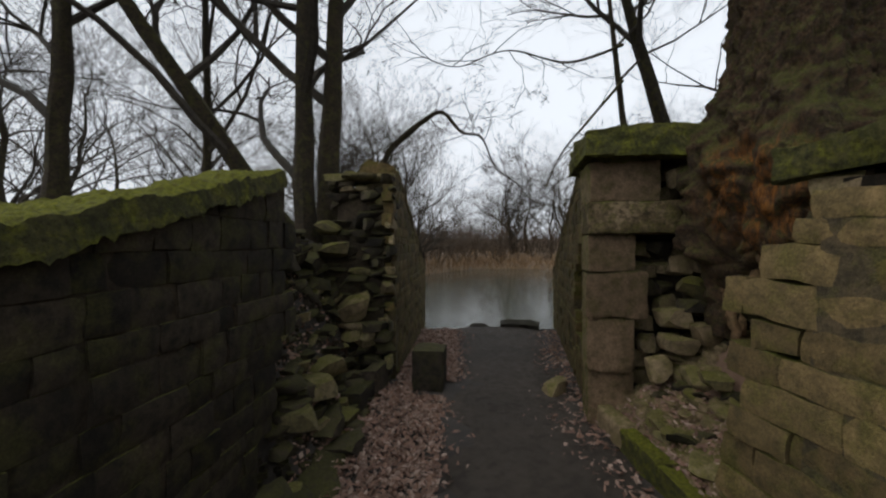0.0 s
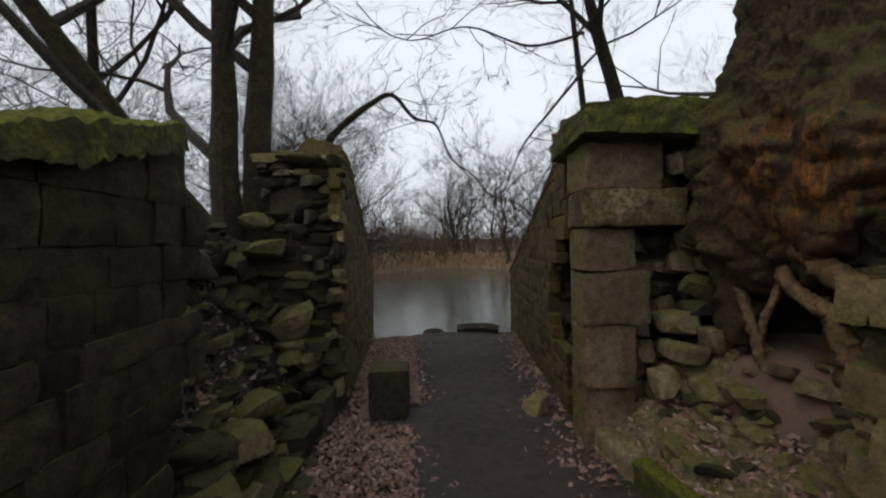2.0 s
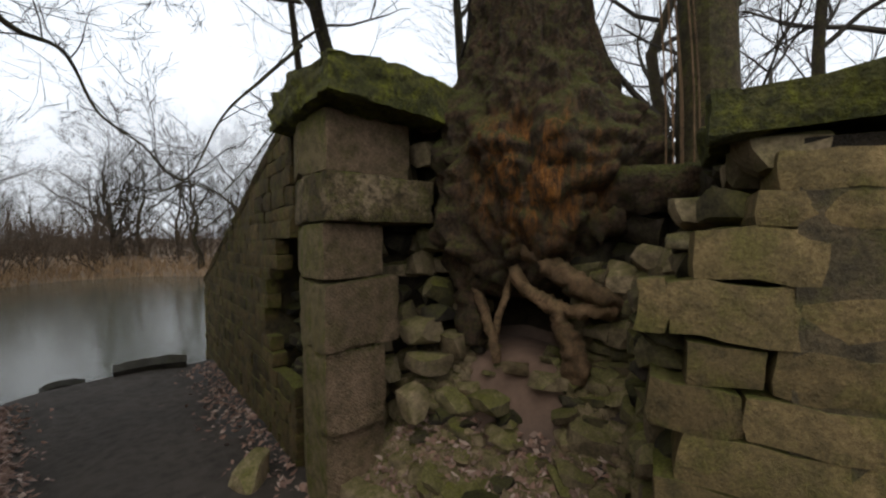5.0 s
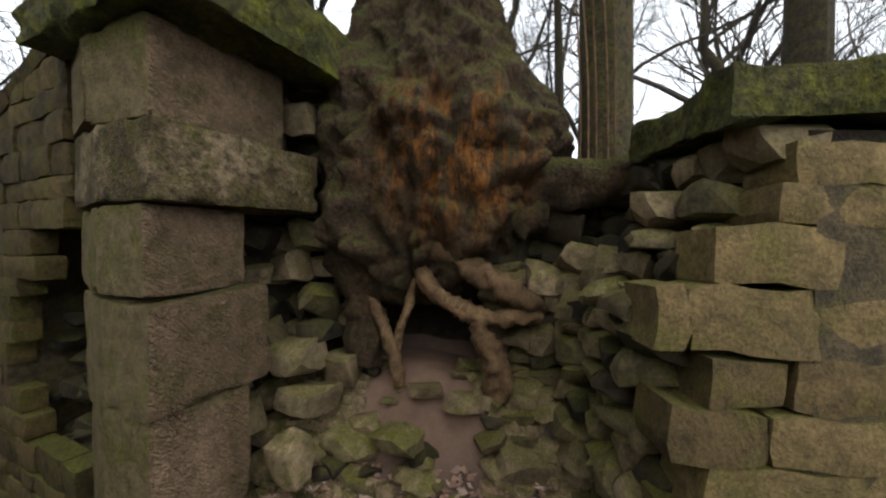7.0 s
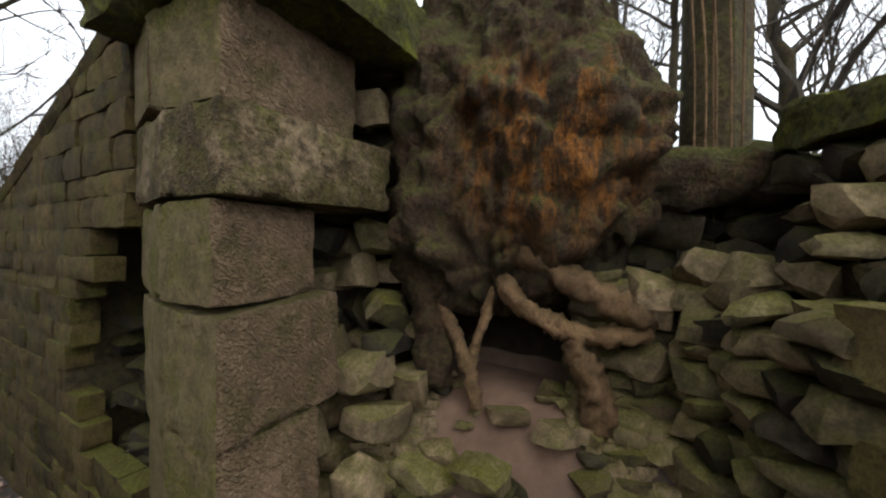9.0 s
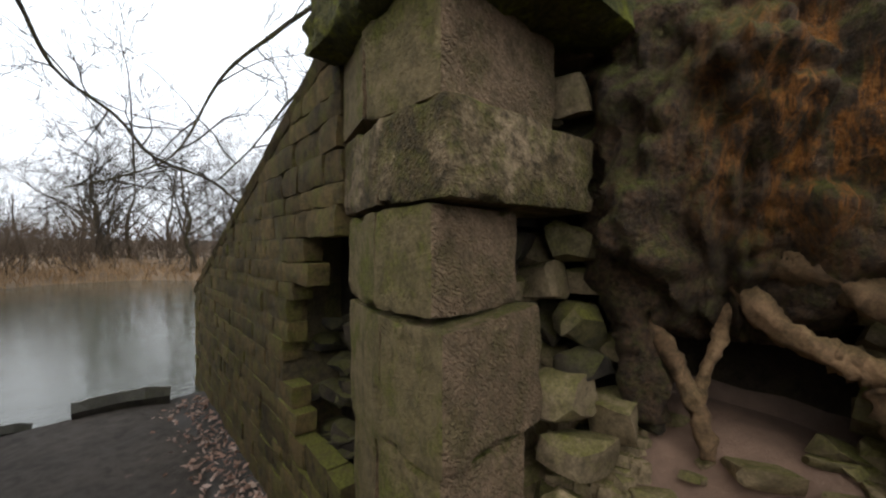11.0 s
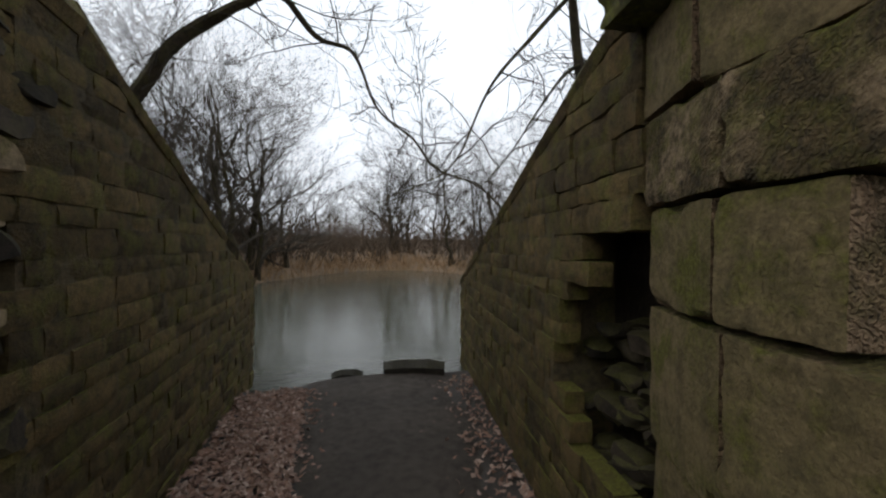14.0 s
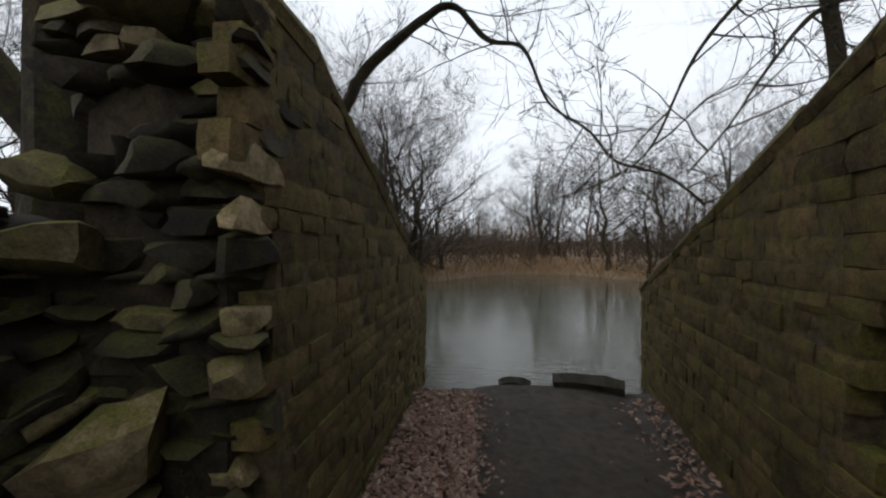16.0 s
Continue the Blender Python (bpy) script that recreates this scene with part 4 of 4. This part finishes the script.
def leaf_bed(name, label, count, place, seed):
    r = random.Random(seed)
    v, f = [], []
    while count:
        x, y, lift = place(r)
        if x is None:
            continue
        count -= 1
        z = max(ground_height(x, y), -0.02 * max(0, y - 0.5) if lift < 0 else -9) + 0.01 + abs(lift) * r.random()
        a, l, w, c = r.uniform(0, 6.283), r.uniform(0.018, 0.038), r.uniform(0.008, 0.017), r.uniform(-0.014, 0.014)
        ca, sa = math.cos(a), math.sin(a)
        t1, t2 = r.uniform(-0.014, 0.014), r.uniform(-0.014, 0.014)
        b = len(v)
        for p, q, k in ((-l, 0, t1), (-l * 0.2, w, c), (l, 0, -t1), (l * 0.1, -w, c), (0, 0, 0.006)):
            v.append((x + p * ca - q * sa, y + p * sa + q * ca, z + 0.012 + k + t2 * q / w))
        f += [(b, b + 4, b + 1), (b + 1, b + 4, b + 2), (b + 2, b + 4, b + 3), (b + 3, b + 4, b)]
    tagged(new(name, mesh_of(name, v, f, M_LEAF)), label, "leaves", kind="stuff")


def west_bed(r):
    y = r.uniform(0.3, 7.4)
    edge = (-0.08 + 0.02 * y if y < 4.4 else 0.06 + 0.02 * y) + 0.1 * noise.noise(Vector((y * 2.2, 1, 0))) + 0.25 * max(0, r.gauss(-0.3, 0.5))
    lo = left_face(y) + 0.02 if y > 4.3 else -1.0
    x = lo + (edge - lo) * r.random() ** (0.8)
    if y < 4.3 and x < -0.75 and r.random() < 0.5:
        return None, 0, 0
    if -0.36 < x < 0.08 and 4.0 < y < 4.45:
        return None, 0, 0
    return x, y, 0.05 * (1 if x < edge - 0.15 else 0.2)


def east_bed(r):
    y = r.uniform(1.0, 7.4)
    hi = right_face(y) - 0.02 if y > 3.4 else 1.36
    return hi - abs(r.gauss(0, 0.2)), y, 0.015


def slope_bed(r):
    if r.random() < 0.5:
        return r.uniform(1.5, 2.0), r.uniform(2.0, 3.3), 0.03
    return r.uniform(-1.5, -0.75), r.uniform(2.5, 4.2), 0.05


leaf_bed("dead_leaves", "thick drift of pinkish-brown dead leaves", 13000, west_bed, 1)
leaf_bed("dead_leaves", "thin scatter of brown dead leaves beside the path", 950, east_bed, 2)
leaf_bed("dead_leaves", "dead leaves caught among fallen stones", 2000, slope_bed, 3)

# ---- trees near by ----


def plant(ob, x, y, z, turn=0, size=1.0):
    ob.matrix_basis = pose(x, y, z, 0, 0, turn) @ Matrix.Scale(size, 4)
    return ob


plant(bare_tree("tree", 101, 8, 0.165, 5, (-0.1, 0.1), 0.22, 9, label="dark tree with two neighbouring stems behind the ruined wall end", wob=0.012), -1.78, 4.82, 0.9)
plant(bare_tree("tree", 108, 9, 0.18, 5, (0.15, 0.5), 0.26, 9, label="ivy-clad dark tree growing behind the ruined wall end", wob=0.012), -1.65, 5.15, 1.2)
plant(bare_tree("tree", 102, 7, 0.15, 5, (-3.9, -2.2), 0.2, 10, label="leaning bare tree on the west bank", wob=0.02), -2.1, 5.75, 1.5)
plant(bare_tree("tree", 103, 8, 0.08, 4, (-0.9, 0.1), 0.45, 8, label="slender bare tree behind the east wing wall", wob=0.01), 3.36, 6.5, 1.2)
plant(bare_tree("tree", 104, 8, 0.18, 5, (-2.3, 0.1), 0.5, 8, label="leaning bare tree behind the east wing wall", wob=0.012), 4.45, 6.45, 1.2)
plant(bare_tree("tree", 105, 12, 0.185, 4, (0.1, 0.0), 0.36, 8, bark=M_MOSSBARK, label="mossy tree standing behind the great tree", wob=0.01), 2.72, 1.74, 0.3)
plant(bare_tree("tree", 106, 12, 0.25, 4, (0.0, 0.2), 0.3, 8, label="bare tree on the east bank", wob=0.01), 5.2, -0.6, 1.5)
plant(bare_tree("tree", 109, 10, 0.10, 4, (0.0, 0.2), 0.3, 8, label="slender bare tree on the east bank", wob=0.01), 7.0, 1.8, 1.5)
plant(bare_tree("tree", 110, 11, 0.14, 4, (-0.8, 0.4), 0.2, 9, label="bare tree standing beyond the great tree", wob=0.02), 6.5, 5.9, 1.5)
plant(bare_tree("tree", 107, 9, 0.15, 5, (0.1, 0.1), 0.2, 10, label="big bare tree on the west bank", wob=0.015), -5.1, 4.85, 1.5)
plant(bare_tree("tree", 111, 9, 0.09, 5, (0.1, -0.1), 0.2, 9, label="slim bare tree on the west bank", wob=0.02), -4.2, 6.6, 1.5)

vine = tagged(new("hanging_vine"), "pale dry vine stems climbing the tree behind", "vine")
for i in range(6):
    v, f = [], []
    r_ = random.Random(300 + i)
    x0, y0 = 2.40 + 0.01 * i, 1.72 + 0.035 * i + r_.uniform(-0.02, 0.02)
    ln = smooth_line([(x0, y0, 1.5), (x0 + r_.uniform(-0.05, 0.05), y0, 2.3), (x0 + r_.uniform(-0.1, 0.1), y0 + 0.05, 3.2), (x0 + r_.uniform(-0.1, 0.2), y0 + 0.1, 4.6)], 5)
    tube(v, f, ln, [0.005] * len(ln), 5)
    part("stem", mesh_of("stem", v, f, M_ROOT), vine)

# the long bough that hangs over the water
bough = tagged(new("hanging_bough"), "long crooked bare bough reaching out over the pond", "bough")
def hanging(owner, points, r0, r1, seed, shoots, fade=1.3):
    line = smooth_line(points, 7)
    n_ = len(line)
    v, f = [], []
    tube(v, f, line, [(r0 - r1) * max(0, 1 - 1.5 * i / n_) ** fade + r1 for i in range(n_)], 7, 0.3)
    part("limb", mesh_of("limb", v, f, M_BARK, True), owner)
    v, f = [], []
    br = random.Random(seed)
    for i in range(6, n_, shoots):
        twigs(v, f, br, line[i], Vector((br.gauss(0, 1), br.gauss(0, 0.8), br.gauss(0, 0.8))), br.uniform(0.4, 1.2), 0.009, 3, 0.8, 0.05, (2, 4))
    part("spray", mesh_of("spray", v, f, M_TWIG), owner)


hanging(bough, [(-2.3, 7.1, 1.2), (-1.6, 7.2, 2.4), (-1.225, 7.2, 3.01), (-0.975, 7.2, 3.43), (-0.42, 7.2, 3.89), (-0.06, 7.2, 4.05), (0.3, 7.2, 3.68), (0.68, 7.2, 3.57), (0.944, 7.2, 3.0), (1.35, 7.2, 2.7), (1.63, 7.2, 2.38), (2.13, 7.2, 2.22), (2.5, 7.2, 1.93)], 0.10, 0.014, 55, 2)
bough_e = tagged(new("hanging_bough"), "thin bare boughs drooping from the bank over the pond", "bough")
hanging(bough_e, [(3.12, 6.5, 3.5), (2.87, 6.5, 3.35), (2.53, 6.5, 2.9), (2.2, 6.4, 2.45), (1.9, 6.4, 2.1)], 0.03, 0.008, 56, 3)
hanging(bough_e, [(3.0, 6.45, 4.3), (2.34, 6.3, 3.55), (1.9, 6.3, 3.0), (1.57, 6.3, 2.29), (1.24, 6.3, 2.04), (0.9, 6.3, 1.9)], 0.03, 0.007, 57, 3)
hanging(bough_e, [(3.0, 6.45, 4.9), (2.0, 6.2, 4.5), (1.0, 6.0, 4.6), (0.2, 5.9, 4.3), (-0.3, 5.8, 4.4)], 0.03, 0.008, 58, 2)

# ---- far woods ----
kinds = [bare_tree("tree", 200 + i, 6.5 + i % 3, 0.12 + 0.02 * (i % 4), 4, (0, 0), 0.08 + 0.05 * (i % 3), 13, (4, 6), spread=0.9, wob=0.16) for i in range(5)]
fr = random.Random(31)
spots = [(-2.6, 22, 1.15), (-3.8, 21, 1.25), (-3.2, 20.5, 1.0), (-2.9, 23, 1.2), (-4.6, 22.5, 1.3), (-5.5, 21.5, 1.3), (-7, 20, 1.1), (-9, 22, 1.1), (-1.6, 24.5, 0.8), (-12, 19, 1.1), (-10, 26, 1.2), (-5, 26, 1.0), (-15, 23, 1.2),
         (5.6, 34, 1.15), (7.5, 36, 1.2), (6.3, 35, 1.0), (2.6, 40, 0.7), (4.0, 44, 0.6), (0.5, 42, 0.8), (9, 33, 1.0),
         (9.5, 24, 0.9), (11, 21, 1.0), (8.5, 27, 0.9), (13, 19, 1.0), (14, 25, 1.1), (12, 28, 1.1), (16, 21, 1.2), (17, 16, 1.1), (19, 26, 1.2), (15, 12, 1.1)]
for i in range(26):
    x = fr.uniform(-40, 48)
    spots.append((x, fr.uniform(38, 60), fr.uniform(0.6, 1.0) if 0 < x < 7 else fr.uniform(0.9, 1.4)))
for i in range(9):
    spots.append((8 + 11 * fr.random(), -9 + 16 * fr.random(), fr.uniform(0.9, 1.3)))
    spots.append((-7 - 11 * fr.random(), -3 + 20 * fr.random(), fr.uniform(0.9, 1.3)))
for i, (x, y, size) in enumerate(spots):
    z = max(ground_height(x, y), -0.2) - 0.1
    if i < 5:
        plant(kinds[i], x, y, z, fr.uniform(0, 360), size)
    else:
        kinds[i % 5].scale = (size, size, size)
        copy_thing(kinds[i % 5], pose(x, y, z, 0, 0, fr.uniform(0, 360)))
for k, (x, y, size) in zip(kinds, spots):
    k.scale = (size, size, size)

# undergrowth along the far bank and behind
uv_, uf_ = [], []
for i in range(3000):
    x = fr.uniform(-45, 50)
    y = 29.5 - 8 * (1 - step(-4, 3, x)) - 7 * step(6, 11, x) + abs(fr.gauss(0, 12))
    z = ground_height(x, y)
    for k in range(3):
        twigs(uv_, uf_, fr, Vector((x, y, z)), Vector((fr.gauss(0, 0.5), fr.gauss(0, 0.5), 1)), fr.uniform(0.9, 3.2), 0.024, 1, 0.7, 0.0, (4, 6))
tagged(new("undergrowth", mesh_of("undergrowth", uv_, uf_, M_SCRUB)), "tangled leafless brown scrub along the far bank", "scrub", kind="stuff")
sv, sf = [], []
for i in range(14000):
    x = fr.uniform(-40, 46)
    y = 28.4 - 8 * (1 - step(-4, 3, x)) - 7 * step(6, 11, x) + abs(fr.gauss(0, 2.2))
    z = ground_height(x, y) - 0.05
    h, a = fr.uniform(0.25, 0.75), fr.uniform(0, 3.14)
    w = 0.03
    b = len(sv)
    sv += [(x - w * math.cos(a), y - w * math.sin(a), z), (x + w * math.cos(a), y + w * math.sin(a), z), (x + fr.gauss(0, 0.2), y + fr.gauss(0, 0.2), z + h)]
    sf.append((b, b + 1, b + 2))
tagged(new("sedge", mesh_of("sedge", sv, sf, M_SEDGE)), "dry orange-brown sedge on the far shore", "sedge", kind="stuff")
